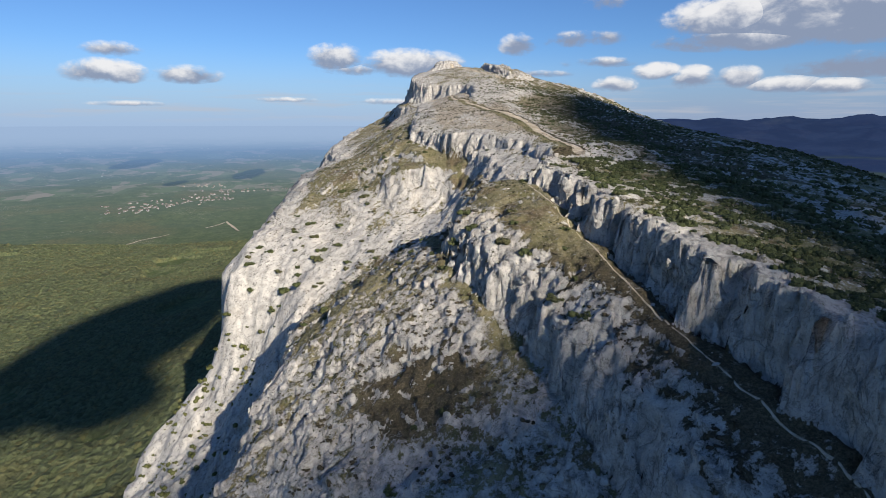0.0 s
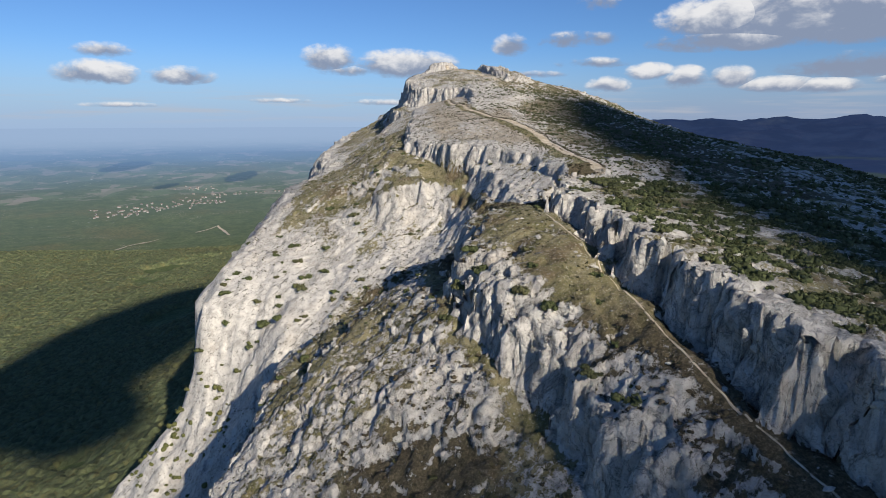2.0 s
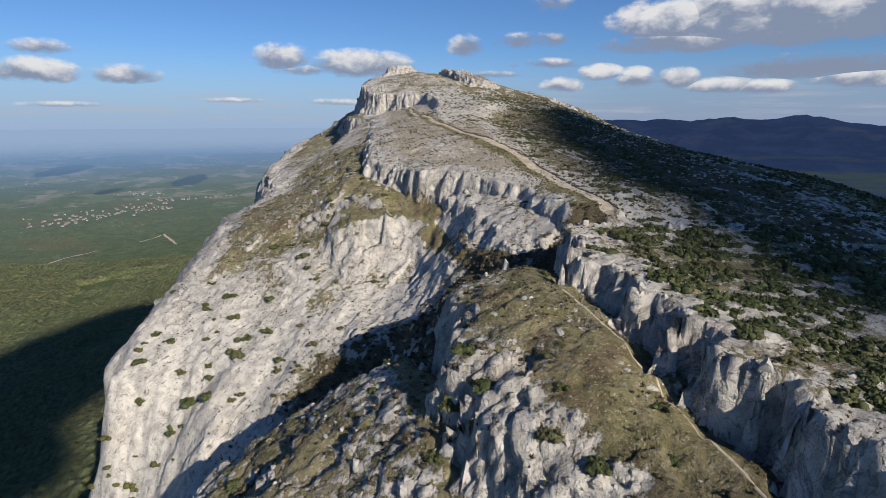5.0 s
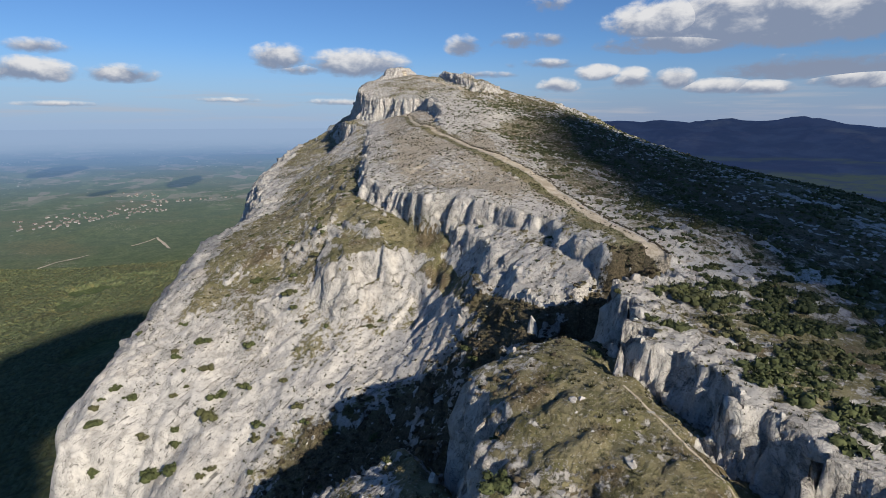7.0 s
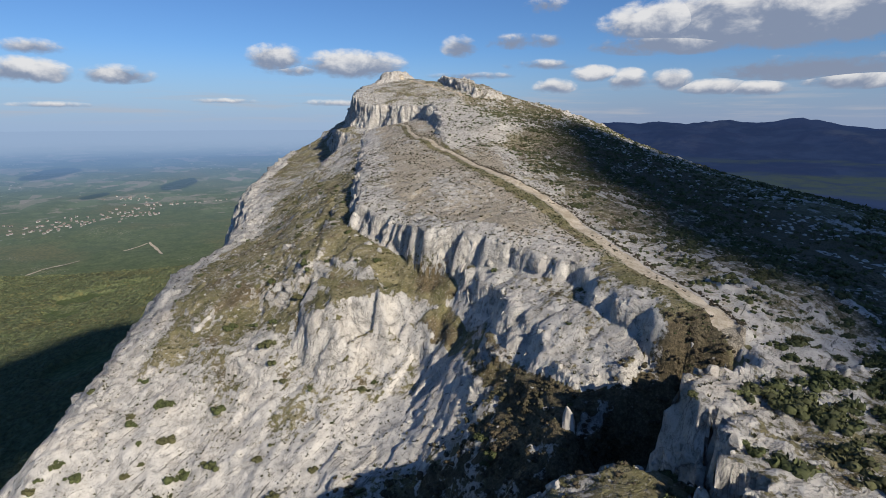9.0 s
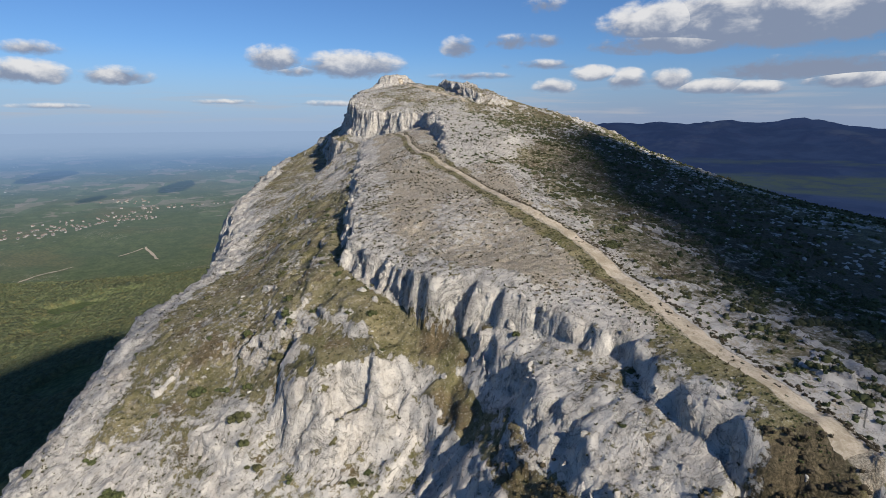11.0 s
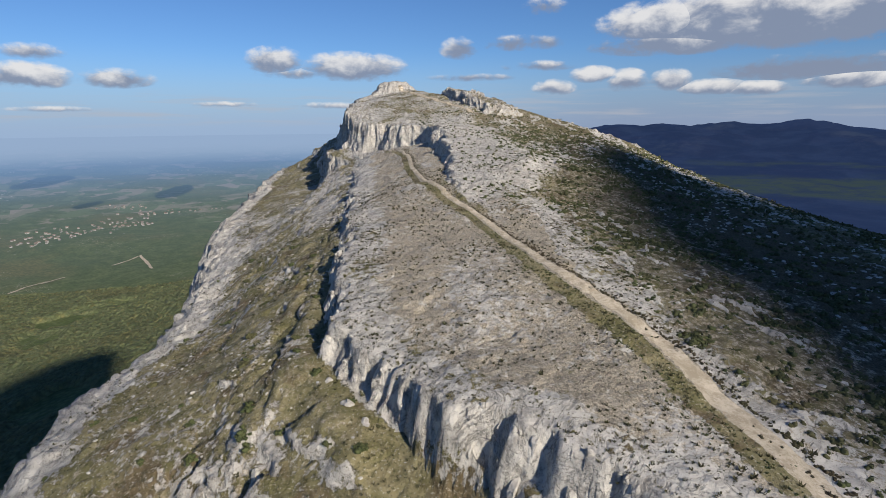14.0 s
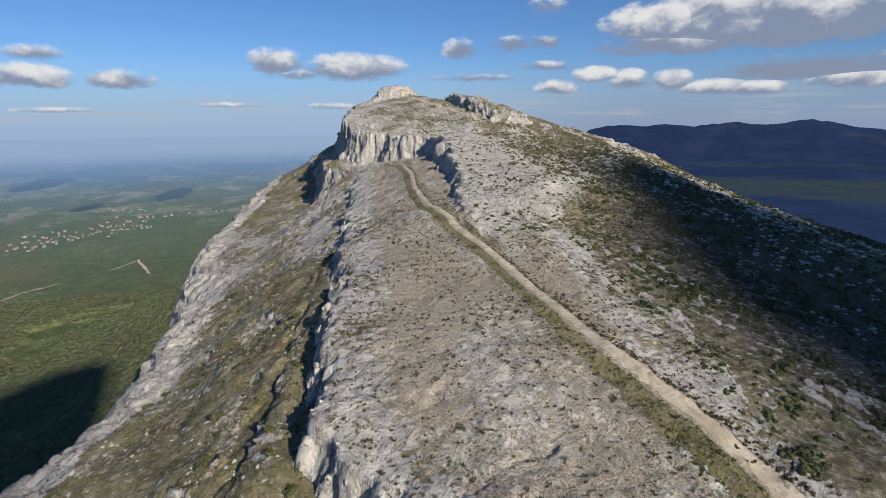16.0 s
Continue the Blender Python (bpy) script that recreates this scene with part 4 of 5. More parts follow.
ring = np.radians(np.concatenate([np.arange(-80, 80.1, 0.5), np.arange(85, 280.1, 5)]))
sheet(np.concatenate([np.arange(10, 1150, 14), [1150]]), ring, "ground", PLAIN, "wooded low ground round the foot of the mountain")
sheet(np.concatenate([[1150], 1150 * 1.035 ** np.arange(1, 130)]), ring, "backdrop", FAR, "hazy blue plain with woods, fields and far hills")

# ---- things in common ----
def keep(x, y, n, test, seed):
    """Scattered places that pass a test."""
    r = np.random.RandomState(seed)
    px, py = r.uniform(x[0], x[1], n), r.uniform(y[0], y[1], n)
    m = test(px, py) > r.uniform(0, 1, n)
    return px[m], py[m]


def ball(level):
    bm = bmesh.new()
    bmesh.ops.create_icosphere(bm, subdivisions=level, radius=1.0)
    v = np.array([p.co[:] for p in bm.verts])
    f = np.array([[p.index for p in q.verts] for q in bm.faces])
    bm.free()
    return v, f


def clump(seed, lobes, leaves, level=1, leaf=0.22, flat=0.75):
    """A bush about 1 m in radius: lumpy lobes with loose leaf sprays over them."""
    r = np.random.RandomState(seed)
    bv, bf = ball(level)
    vs, fs, n = [], [], 0
    centres = []
    for i in range(lobes):
        a, d = r.uniform(0, 6.28), r.uniform(0.25, 0.85) if i else 0.0
        c = np.array([math.cos(a) * d, math.sin(a) * d, r.uniform(0.18, 0.5) * flat])
        rad = r.uniform(0.22, 0.44) * (1.15 if i == 0 else 1) * (1.0 if lobes < 7 else 0.85)
        lump = 1 + 0.34 * gnoise(bv[:, 0] * 1.9 + seed, bv[:, 1] * 1.9 + i * 3.1, bv[:, 2] * 1.9)
        v = bv * lump[:, None] * rad * np.array([1, 1, flat]) + c
        vs.append(v), fs.append(bf + n)
        n += len(v)
        centres.append((c, rad))
    for i in range(leaves):
        c, rad = centres[r.randint(lobes)]
        d = r.normal(size=3)
        d[2] = abs(d[2]) * 0.9 + 0.1 * d[2]
        d /= np.linalg.norm(d)
        p = c + d * rad * r.uniform(0.85, 1.22) * np.array([1, 1, flat])
        t = np.cross(d, r.normal(size=3))
        t /= np.linalg.norm(t)
        u = np.cross(d, t) + d * r.uniform(-0.6, 0.8)
        k = leaf * r.uniform(0.6, 1.3)
        vs.append(np.array([p - t * k * 0.5, p + t * k * 0.5, p + u * k])), fs.append(np.array([[n, n + 1, n + 2]]))
        n += 3
    return np.concatenate(vs), np.concatenate(fs)


def many(name, shapes, px, py, pz, size, turn, mat, seed, squash=None, shade=True):
    """One mesh out of many copies of a few shapes."""
    r = np.random.RandomState(seed)
    vs, fs, n = [], [], 0
    which = r.randint(len(shapes), size=len(px))
    for i, (sv, sf) in enumerate(shapes):
        m = which == i
        k = int(m.sum())
        if not k:
            continue
        c, s_ = np.cos(turn[m])[:, None], np.sin(turn[m])[:, None]
        sz = size[m][:, None]
        q = squash[m][:, None] if squash is not None else 1.0
        x = (sv[None, :, 0] * c - sv[None, :, 1] * s_) * sz + px[m][:, None]
        y = (sv[None, :, 0] * s_ + sv[None, :, 1] * c) * sz + py[m][:, None]
        z = sv[None, :, 2] * sz * q + pz[m][:, None]
        vs.append(np.stack([x, y, z], -1).reshape(-1, 3))
        fs.append((sf[None] + (np.arange(k) * len(sv))[:, None, None] + n).reshape(-1, 3))
        n += k * len(sv)
    return mesh_of(name, np.concatenate(vs), np.concatenate(fs), mat, shade)


def stone_shape(seed, level=1, flat=0.7):
    r = np.random.RandomState(seed)
    v, f = ball(level)
    v = v * (1 + 0.35 * gnoise(v[:, 0] * 1.3 + seed, v[:, 1] * 1.3, v[:, 2] * 1.3))[:, None]
    for i in range(7 if level < 2 else 16):
        d = r.normal(size=3)
        d /= np.linalg.norm(d)
        cut = r.uniform(0.42, 0.75)
        over = np.maximum(v @ d - cut, 0)
        v = v - over[:, None] * d * 0.9
    if level > 2:
        v = v * (1 + 0.10 * fbm(v[:, 0], v[:, 1], 0.45, 3, 0.6, v[:, 2] + seed))[:, None]
    return v * np.array([1.0, 0.8, flat]), f


# ---- tracks: thin beds of gravel laid on the ground ----
def ribbon(pts, half, name, label, seed):
    p = np.array(pts, float)
    d = np.concatenate([[0], np.cumsum(np.hypot(*np.diff(p, axis=0).T))])
    t = np.arange(0, d[-1], 0.8)
    x, y = np.interp(t, d, p[:, 0]), np.interp(t, d, p[:, 1])
    k = np.ones(9) / 9
    xp, yp = np.pad(x, 4, "edge"), np.pad(y, 4, "edge")
    x, y = np.convolve(xp, k, "valid"), np.convolve(yp, k, "valid")
    x = x + 0.3 * gnoise(t / 9, seed)
    tx, ty = np.gradient(x), np.gradient(y)
    l = np.hypot(tx, ty)
    nx, ny = -ty / l, tx / l
    u = np.linspace(-1, 1, 7)
    if not isinstance(half, float):
        half = np.interp(y, (160, 178, 202, 228, 250, 420), half)
    wl = half * (1 + 0.35 * gnoise(t / 3.1, seed + 5.5) + 0.2 * gnoise(t / 1.1, seed + 9.5))
    wr = half * (1 + 0.35 * gnoise(t / 3.1, seed + 15.5) + 0.2 * gnoise(t / 1.1, seed + 19.5))
    w = np.where(u[None] < 0, wr[:, None], wl[:, None]) * u[None]
    X, Y = x[:, None] + nx[:, None] * w, y[:, None] + ny[:, None] * w
    Z = ground_z(X, Y) + 0.09 - 0.16 * np.abs(u[None]) ** 6
    Z = Z - 0.05 * np.exp(-((np.abs(u[None]) - 0.45) / 0.18) ** 2)
    me = mesh_of(name, np.stack([X, Y, Z], -1).reshape(-1, 3), grid_faces(len(t), 7), TRACK)
    return tagged(new(name, me), label, "path", kind="structure")


ribbon(TRACKS[0][0], (1.4, 2.0, 2.1, 1.4, 0.9, 0.5), "path", "pale stony track worn along the mountain crest", 2.5)
ribbon(TRACKS[1][0], 0.15, "path", "narrow trodden footpath through brown turf below the rock wall", 6.5)
ribbon(TRACKS[2][0], 1.3, "path", "faint pale track over the grassy mountain top", 9.5)

# ---- scrub ----
def scrub_here(x, y):
    z = np.zeros_like(x)
    xt_ = along(TRAIL, y)[0]
    wall = along(WALL_CREST, np.clip(y, 0, 158))[0]
    edge = np.where(y < 158, wall + 3, xt_ + 3)
    dense = smooth(x - edge, -2, np.where(y < 160, 5.0, 14.0))
    n = fbm(x, y, np.where(y < 160, 11.0, 24.0), 3)
    z = dense * (0.62 + 0.10 * (y < 160) + 0.30 * smooth(x - edge, 8, 38) - 0.16 * smooth(x, 74, 90) * smooth(-x, -150, -138) + 0.2 * smooth(x, 138, 150)) * smooth(n, -0.65 - 0.25 * (y < 160), 0.2 - 0.3 * (y < 160))
    z *= 1 - 0.75 * smooth(y, 380, 440) * smooth(85 - x, 0, 30)
    tl = grid_at(tilt, x, y)
    return z * (tl < 1.2) * (off_track(x, y, TRACKS[0][0]) > 2.2)


bush_shapes = [clump(20 + i, 6 + i % 2, 64, 1, 0.24, 0.68) for i in range(8)]
close_shapes = [clump(30 + i, 10 + i % 3, 150, 1, 0.21, 0.65) for i in range(8)]
bx, by = keep((26, 215), (48, 450), 17000, scrub_here, 3)
r = np.random.RandomState(8)
size = r.uniform(0.55, 1.7, len(bx)) * (1 + 0.35 * smooth(bx, 60, 110))
size = size * np.where(by < 165, 1.3, 1.0)
far_shapes = [clump(40 + i, 3, 16, 1, 0.25, 0.7) for i in range(8)]
out = (bx > 78) | (by > 330)
fx_, fy_, fs_ = bx[out], by[out], size[out]
me = many("scrub", [clump(45 + i, 2, 5, 1, 0.30, 0.72) for i in range(8)], fx_, fy_, ground_z(fx_, fy_) - 0.25 * fs_, fs_, r.uniform(0, 6.28, len(fx_)), BUSH, 24, r.uniform(0.75, 1.25, len(fx_)))
tagged(new("scrub", me), "dark evergreen scrub on the far shoulder of the slope", "scrub", kind="stuff")
bx, by, size = bx[~out], by[~out], size[~out]
hand = (by < 172) & (bx < 64)
fx_, fy_, fs_ = bx[hand], by[hand], size[hand]
me = many("scrub", close_shapes, fx_, fy_, ground_z(fx_, fy_) - 0.2 * fs_, fs_, r.uniform(0, 6.28, len(fx_)), BUSH, 26, r.uniform(0.8, 1.2, len(fx_)))
tagged(new("scrub", me), "dark green evergreen bushes on the rocky top of the wall", "scrub", kind="stuff")
bx, by, size = bx[~hand], by[~hand], size[~hand]
me = many("scrub", bush_shapes, bx, by, ground_z(bx, by) - 0.25 * size, size, r.uniform(0, 6.28, len(bx)), BUSH, 4, r.uniform(0.75, 1.25, len(bx)))
tagged(new("scrub", me), "dense dark evergreen scrub covering the brushy slope", "scrub", kind="stuff")

# low bushes and cushions between the track and the brush
lx, ly = keep((30, 105), (162, 430), 13000, lambda x, y: 0.75 * smooth(x - along(TRAIL, y)[0], 2.5, 7) * smooth(along(TRAIL, y)[0] + 62 - x, 0, 30) * smooth(fbm(x + 9, y, 15, 3), -0.5, 0.4) * (off_track(x, y, TRACKS[0][0]) > 2.6), 61)
r = np.random.RandomState(62)
size = 0.3 + 0.9 * r.uniform(0, 1, len(lx)) ** 1.7
low_shapes = [clump(50 + i, 2, 12, 1, 0.27, 0.75) for i in range(8)]
me = many("scrub", low_shapes, lx, ly, ground_z(lx, ly) - 0.2 * size, size, r.uniform(0, 6.28, len(lx)), BUSH, 63, r.uniform(0.7, 1.2, len(lx)))
tagged(new("scrub", me), "small dark bushes and cushions on the stony slope beside the track", "scrub", kind="stuff")

ux, uy = keep((12, 118), (296, 480), 4300, lambda x, y: 0.75 * smooth(x - along(WALL_TOP, y)[0], 1, 4) * smooth(fbm(x + 70, y, 30, 3), -0.7, 0.1) * (grid_at(tilt, x, y) < 1.0), 64)
size = 0.45 + 0.8 * r.uniform(0, 1, len(ux)) ** 1.5
me = many("scrub", low_shapes, ux, uy, ground_z(ux, uy) - 0.2 * size, size, r.uniform(0, 6.28, len(ux)), BUSH, 65, r.uniform(0.8, 1.2, len(ux)))
tagged(new("scrub", me), "dark bushes dotted over the pale upper slope", "scrub", kind="stuff")

# single bushes on the pale rock faces and spurs
SPOTS = [(-68, 193, 1.9), (-53.5, 184.5, 2.2), (-43, 189, 2.0), (-42.5, 193, 1.7), (-50, 187, 1.4), (-57, 190, 1.5), (-62, 197, 1.4), (-47, 200, 1.5), (-38, 205, 1.4), (-36, 193, 1.2), (-57, 181, 1.6), (-48, 181, 1.9), (-66, 187, 1.5), (-50, 208, 1.3), (-30, 214, 1.5), (-28, 210, 1.3), (-24, 222, 1.3), (-40, 223, 1.6), (12, 108, 1.5), (16, 104, 1.3), (19, 92, 1.3), (22, 86, 1.6), (14, 113, 1.1), (3, 121, 1.8), (6, 118, 1.5), (0, 117, 1.3), (5, 124, 1.5)]
near_shapes = [clump(60 + i, 11 + i % 3, 560, 1, 0.15, 0.8) for i in range(6)]
near_meshes = [mesh_of("bush", v, f, BUSH) for v, f in near_shapes]


def bush(x, y, size, i):
    ob = new("bush", near_meshes[i % len(near_meshes)])
    z = float(ground_z(np.array([x]), np.array([y]))[0])
    ob.matrix_world = pose(x, y, z - 0.2 * size, 0, 0, i * 77) @ Matrix.Diagonal((size, size, size * (0.8 + 0.09 * (i % 5)), 1))
    face = y > 165 and x < -20
    tagged(ob, "dark green bush rooted in pale limestone cliff" if face else "low dark green bush among limestone rocks and turf", "bush", "bushes on the rocks")


for i, (x, y, k) in enumerate(SPOTS):
    bush(x, y, k * 1.3, i)


def odd_bush(x, y):
    k, v, tl = grid_at(GK, x, y), grid_at(VEG, x, y), grid_at(tilt, x, y)
    ok = (tl < 1.3) * (k != 1) * (off_track(x, y, TRACKS[0][0]) > 3) * (off_track(x, y, TRACKS[1][0]) > 1.5)
    return ok * (0.3 + 0.7 * smooth(v, 0.1, 0.5)) * smooth(along(TRAIL, y)[0] + 4 - x, 0, 2)


fx, fy = keep((-70, -8), (172, 222), 48, lambda x, y: 0.9 * (grid_at(GK, x, y) == 0) * (grid_at(tilt, x, y) < 1.6), 13)
for i, (x, y) in enumerate(zip(fx, fy)):
    bush(float(x), float(y), 0.6 + 1.1 * ((i * 61) % 100) / 100, i + 5)
ox, oy = keep((-70, 32), (62, 330), 330, odd_bush, 12)
for i, (x, y) in enumerate(zip(ox, oy)):
    bush(float(x), float(y), 0.45 + 0.9 * ((i * 37) % 100) / 100 * (1.0 if y < 260 else 1.3), i + 3)

# brown scrub on the spur and the terrace
def sere_here(x, y):
    k, tl = grid_at(GK, x, y), grid_at(tilt, x, y)
    return (1.0 * grid_at(THORN, x, y) + (k == 4) * 0.22 + (k == 3) * (0.3 + 0.4 * smooth(-y, -100, -80))) * (tl < 1.3) * smooth(fbm(x + 30, y, 18, 3), -0.25, 0.3) * (off_track(x, y, TRACKS[1][0]) > 1.0)


ex, ey = keep((-36, 36), (56, 150), 3200, sere_here, 14)
nx_, ny_ = keep((-30, 42), (144, 182), 3600, lambda x, y: 1.4 * grid_at(NOTCH, x, y) + 0.5 * grid_at(HOLE, x, y), 17)
ex, ey = np.concatenate([ex, nx_]), np.concatenate([ey, ny_])
r = np.random.RandomState(15)
size = r.uniform(0.4, 1.15, len(ex))
me = many("brown_scrub", far_shapes, ex, ey, ground_z(ex, ey) - 0.2 * size, size, r.uniform(0, 6.28, len(ex)), SERE, 16, r.uniform(0.7, 1.1, len(ex)))
tagged(new("brown_scrub", me), "low sere brown scrub patches among limestone", "scrub", kind="stuff")

# ---- dry tufts and low cushions ----
def tuft_here(x, y):
    k, tl = grid_at(GK, x, y), grid_at(tilt, x, y)
    n = fbm(x, y, 11, 3)
    slab = (k == 1) * 0.75 + (k == 0) * 0.5 + (k >= 2) * 0.4
    return slab * (tl < 1.25) * smooth(n, -0.7, 0.5) * (off_track(x, y, TRACKS[0][0]) > 1.8)


def blades(seed):
    """A tuft about 1 m in radius: short blades that lean out of one root."""
    r = np.random.RandomState(seed)
    v = []
    for i in range(13):
        a, lean, k = r.uniform(0, 6.28), r.uniform(0.2, 1.1), r.uniform(0.7, 1.2)
        c, s_ = math.cos(a), math.sin(a)
        q = np.array([c, s_, 0]) * r.uniform(0.1, 0.5)
        w = np.array([-s_, c, 0]) * r.uniform(0.22, 0.4)
        v += [q - w, q + w, q + np.array([c * lean * k, s_ * lean * k, k * 0.9])]
    return np.array(v), np.arange(39).reshape(-1, 3)


tx_, ty_ = keep((-66, 40), (85, 340), 36000, tuft_here, 21)
r = np.random.RandomState(31)
size = r.uniform(0.11, 0.30, len(tx_)) * (1 + 0.6 * (r.uniform(0, 1, len(tx_)) > 0.9))
tuft_shapes = [blades(90 + i) for i in range(7)]
me = many("tufts", tuft_shapes, tx_, ty_, ground_z(tx_, ty_) - 0.1 * size, size, r.uniform(0, 6.28, len(tx_)), TUFT, 5)
tagged(new("tufts", me), "dry grass tufts and low cushions dotted over limestone", "grass", kind="stuff")

# verge of the track: brown cushions along its upper side, green ones along its lower side
tp = np.array(TRACKS[0][0], float)
td = np.concatenate([[0], np.cumsum(np.hypot(*np.diff(tp, axis=0).T))])
r = np.random.RandomState(35)
tt = r.uniform(0, td[-1], 3600)
vx, vy = np.interp(tt, td, tp[:, 0]), np.interp(tt, td, tp[:, 1])
wide = np.interp(vy, (160, 178, 202, 228, 250, 420), (1.4, 2.0, 2.1, 1.4, 0.9, 0.5)) * 1.1
side = np.where(r.uniform(0, 1, len(tt)) < 0.45, 1, -1)
off = np.where(side > 0, wide + r.exponential(0.5, len(tt)), wide + 0.2 + r.uniform(0, 1, len(tt)) ** 1.5 * 4.5)
gone = (r.uniform(0, 1, len(tt)) < 0.14) & (vy < 235) & (gnoise(tt / 9, 3.3) > -0.1)
off = np.where(gone, 0.35 + 0.3 * r.normal(size=len(tt)), off)
vx = vx + side * off
size = np.where(side > 0, r.uniform(0.22, 0.6, len(tt)), r.uniform(0.16, 0.42, len(tt)))
size = size * np.interp(vy, (230, 300), (1.0, 0.6))
m = side > 0
for name, pick, mat, label in (("brown_scrub", m, SERE, "line of low brown cushions along the edge of the track"), ("scrub", ~m, BUSH, "dark olive verge of low cushions beside the track")):
    me = many(name, low_shapes, vx[pick], vy[pick], ground_z(vx[pick], vy[pick]) - 0.08, size[pick], r.uniform(0, 6.28, int(pick.sum())), mat, 36)
    tagged(new(name, me), label, "scrub", kind="stuff")

# ---- loose stones ----
def stone_here(x, y):
    k, tl, v = grid_at(GK, x, y), grid_at(tilt, x, y), grid_at(VEG, x, y)
    n = fbm(x + 50, y, 17, 3)
    bench = (x < along(SLAB_FOOT, y)[0] + 5) * (y > 222)
    return (k != 1) * (tl < 1.3) * (1 - 0.6 * bench) * smooth(n, -0.5, 0.45) * (off_track(x, y, TRACKS[0][0]) > 2.0) * np.where(x > along(TRAIL, y)[0], 0.9, 0.6)


qx, qy = keep((-66, 150), (60, 430), 13000, stone_here, 41)
r = np.random.RandomState(43)
size = 0.22 + 0.55 * r.uniform(0, 1, len(qx)) ** 2.5 + 0.5 * smooth(qx, 60, 100) + 0.5 * smooth(qy, 300, 400)
stones = [stone_shape(70 + i, 1, 0.55) for i in range(8)]
me = many("loose_stones", stones, qx, qy, ground_z(qx, qy) - 0.05, size, r.uniform(0, 6.28, len(qx)), STONE, 6, r.uniform(0.6, 1.1, len(qx)), False)
tagged(new("loose_stones", me), "pale limestone blocks scattered through turf and scrub", "stones", kind="stuff")

# rubble in rows over the bench
def rubble_here(x, y):
    rows = ridged(x + 0.3 * y, y * 0.3, 6.0, 3, 0.5, 8.8)
    return grid_at(BENCHES, x, y) * (0.05 + 0.95 * smooth(rows, 0.95, 1.25)) * (grid_at(tilt, x, y) < 1.3)


ux, uy = keep((-70, 6), (205, 400), 9000, rubble_here, 44)
r = np.random.RandomState(45)
size = 0.12 + 0.5 * r.uniform(0, 1, len(ux)) ** 3
me = many("rubble", stones, ux, uy, ground_z(ux, uy) - 0.03, size, r.uniform(0, 6.28, len(ux)), STONE, 46, r.uniform(0.5, 1.0, len(ux)), False)
tagged(new("rubble", me), "rows of pale limestone rubble over the brown turf", "stones", kind="stuff")


# angular blocks that stand proud of the walls and broken spurs
def block_here(x, y):
    k, tl, b = grid_at(GK, x, y), grid_at(tilt, x, y), grid_at(bare, x, y)
    wall = (k == 1) + (k == 2) + (k == 7) + (k == 8) + 0.8 * (k == 3) + 0.8 * (k == 4) + 0.35 * (k == 0) * (1 - grid_at(FACE, x, y)) * (y > 170)
    return wall * smooth(tl, 0.75, 1.5) * smooth(fbm(x, y, 9, 3, 0.5), -0.5, 0.3) * np.clip(b, 0, 1)


def turned(shape, seed):
    v, f = shape
    a = Matrix.Rotation(seed * 1.7, 3, "X") @ Matrix.Rotation(seed * 2.3, 3, "Y")
    return v @ np.array(a).T, f


kx, ky = keep((-62, 60), (52, 300), 30000, block_here, 47)
r = np.random.RandomState(48)
size = 0.35 + 0.9 * r.uniform(0, 1, len(kx)) ** 2
at_ = grid_at(P, kx, ky) - grid_at(nrm, kx, ky) * (0.42 * size)[:, None]
cut_stones = [turned(stone_shape(170 + i, 2, 0.8), i) for i in range(10)]
me = many("rock_blocks", cut_stones, at_[:, 0], at_[:, 1], at_[:, 2], size, r.uniform(0, 6.28, len(kx)), ROCK, 49, r.uniform(0.9, 1.9, len(kx)), False)
tagged(new("rock_blocks", me), "angular limestone blocks proud of the walls and spurs", "rock", kind="stuff")

# boulders that stand alone
BOULDERS = [(18, 163, 1.4, 2.3), (10.2, 208.5, 1.5, 1.1), (-6.5, 223, 1.0, 1.0), (-8.5, 227, 1.2, 1.0), (5, 206, 0.8, 0.9), (-12, 233, 1.1, 0.8), (11, 146, 1.2, 1.0), (-6, 451, 1.6, 1.0), (14, 131, 0.8, 0.7), (17, 122, 0.9, 0.7), (-20, 224, 1.1, 0.8), (-26, 238, 0.8, 0.7), (-36, 246, 0.9, 0.7), (3, 168, 1.2, 1.0), (12, 158, 1.2, 1.0)]
big_stones = [mesh_of("boulder", *stone_shape(140 + i, 3, 0.85), STONE, False) for i in range(6)]
for i, (x, y, k, tall) in enumerate(BOULDERS):
    ob = new("boulder", big_stones[i % 6])
    z = float(ground_z(np.array([x]), np.array([y]))[0])
    ob.matrix_world = pose(x, y, z - (0.0 if i == 0 else 0.2) * k * tall, (i * 29) % 40 - 20, (i * 17) % 30 - 15, i * 53) @ Matrix.Diagonal((k, k, k * tall, 1))
    tagged(ob, "upright pale limestone block at the end of the slab" if i == 0 else "grey limestone boulder resting on stony turf", "boulder", "boulders")

# ---- oak woods below: one canopy of many crowns ----
cx_, cy_ = np.meshgrid(steps((-960, -420, 3.6), (-420, -78, 2.1)), steps((-20, 560, 2.2), (560, 1160, 3.6)))
jig = np.random.RandomState(77)
jx, jy = cx_ + 1.5 * gnoise(cx_ / 4, cy_ / 4, 2.7), cy_ + 1.5 * gnoise(cx_ / 4, cy_ / 4, 8.7)
tone, dry, rim = cells(jx, jy, 6.2, 40)
dome = np.sqrt(np.clip(rim * 1.6, 0, 1)) * (3.0 + 1.2 * tone) + 1.4 * fbm(cx_, cy_, 5.0, 2)
wz = low_ground(cx_, cy_)
open_ = smooth(fbm(cx_, cy_, 130, 4), 0.45, 0.62)
canopy = wz + 1.5 + (1 - open_) * (2.0 + dome) - 1.8 * open_
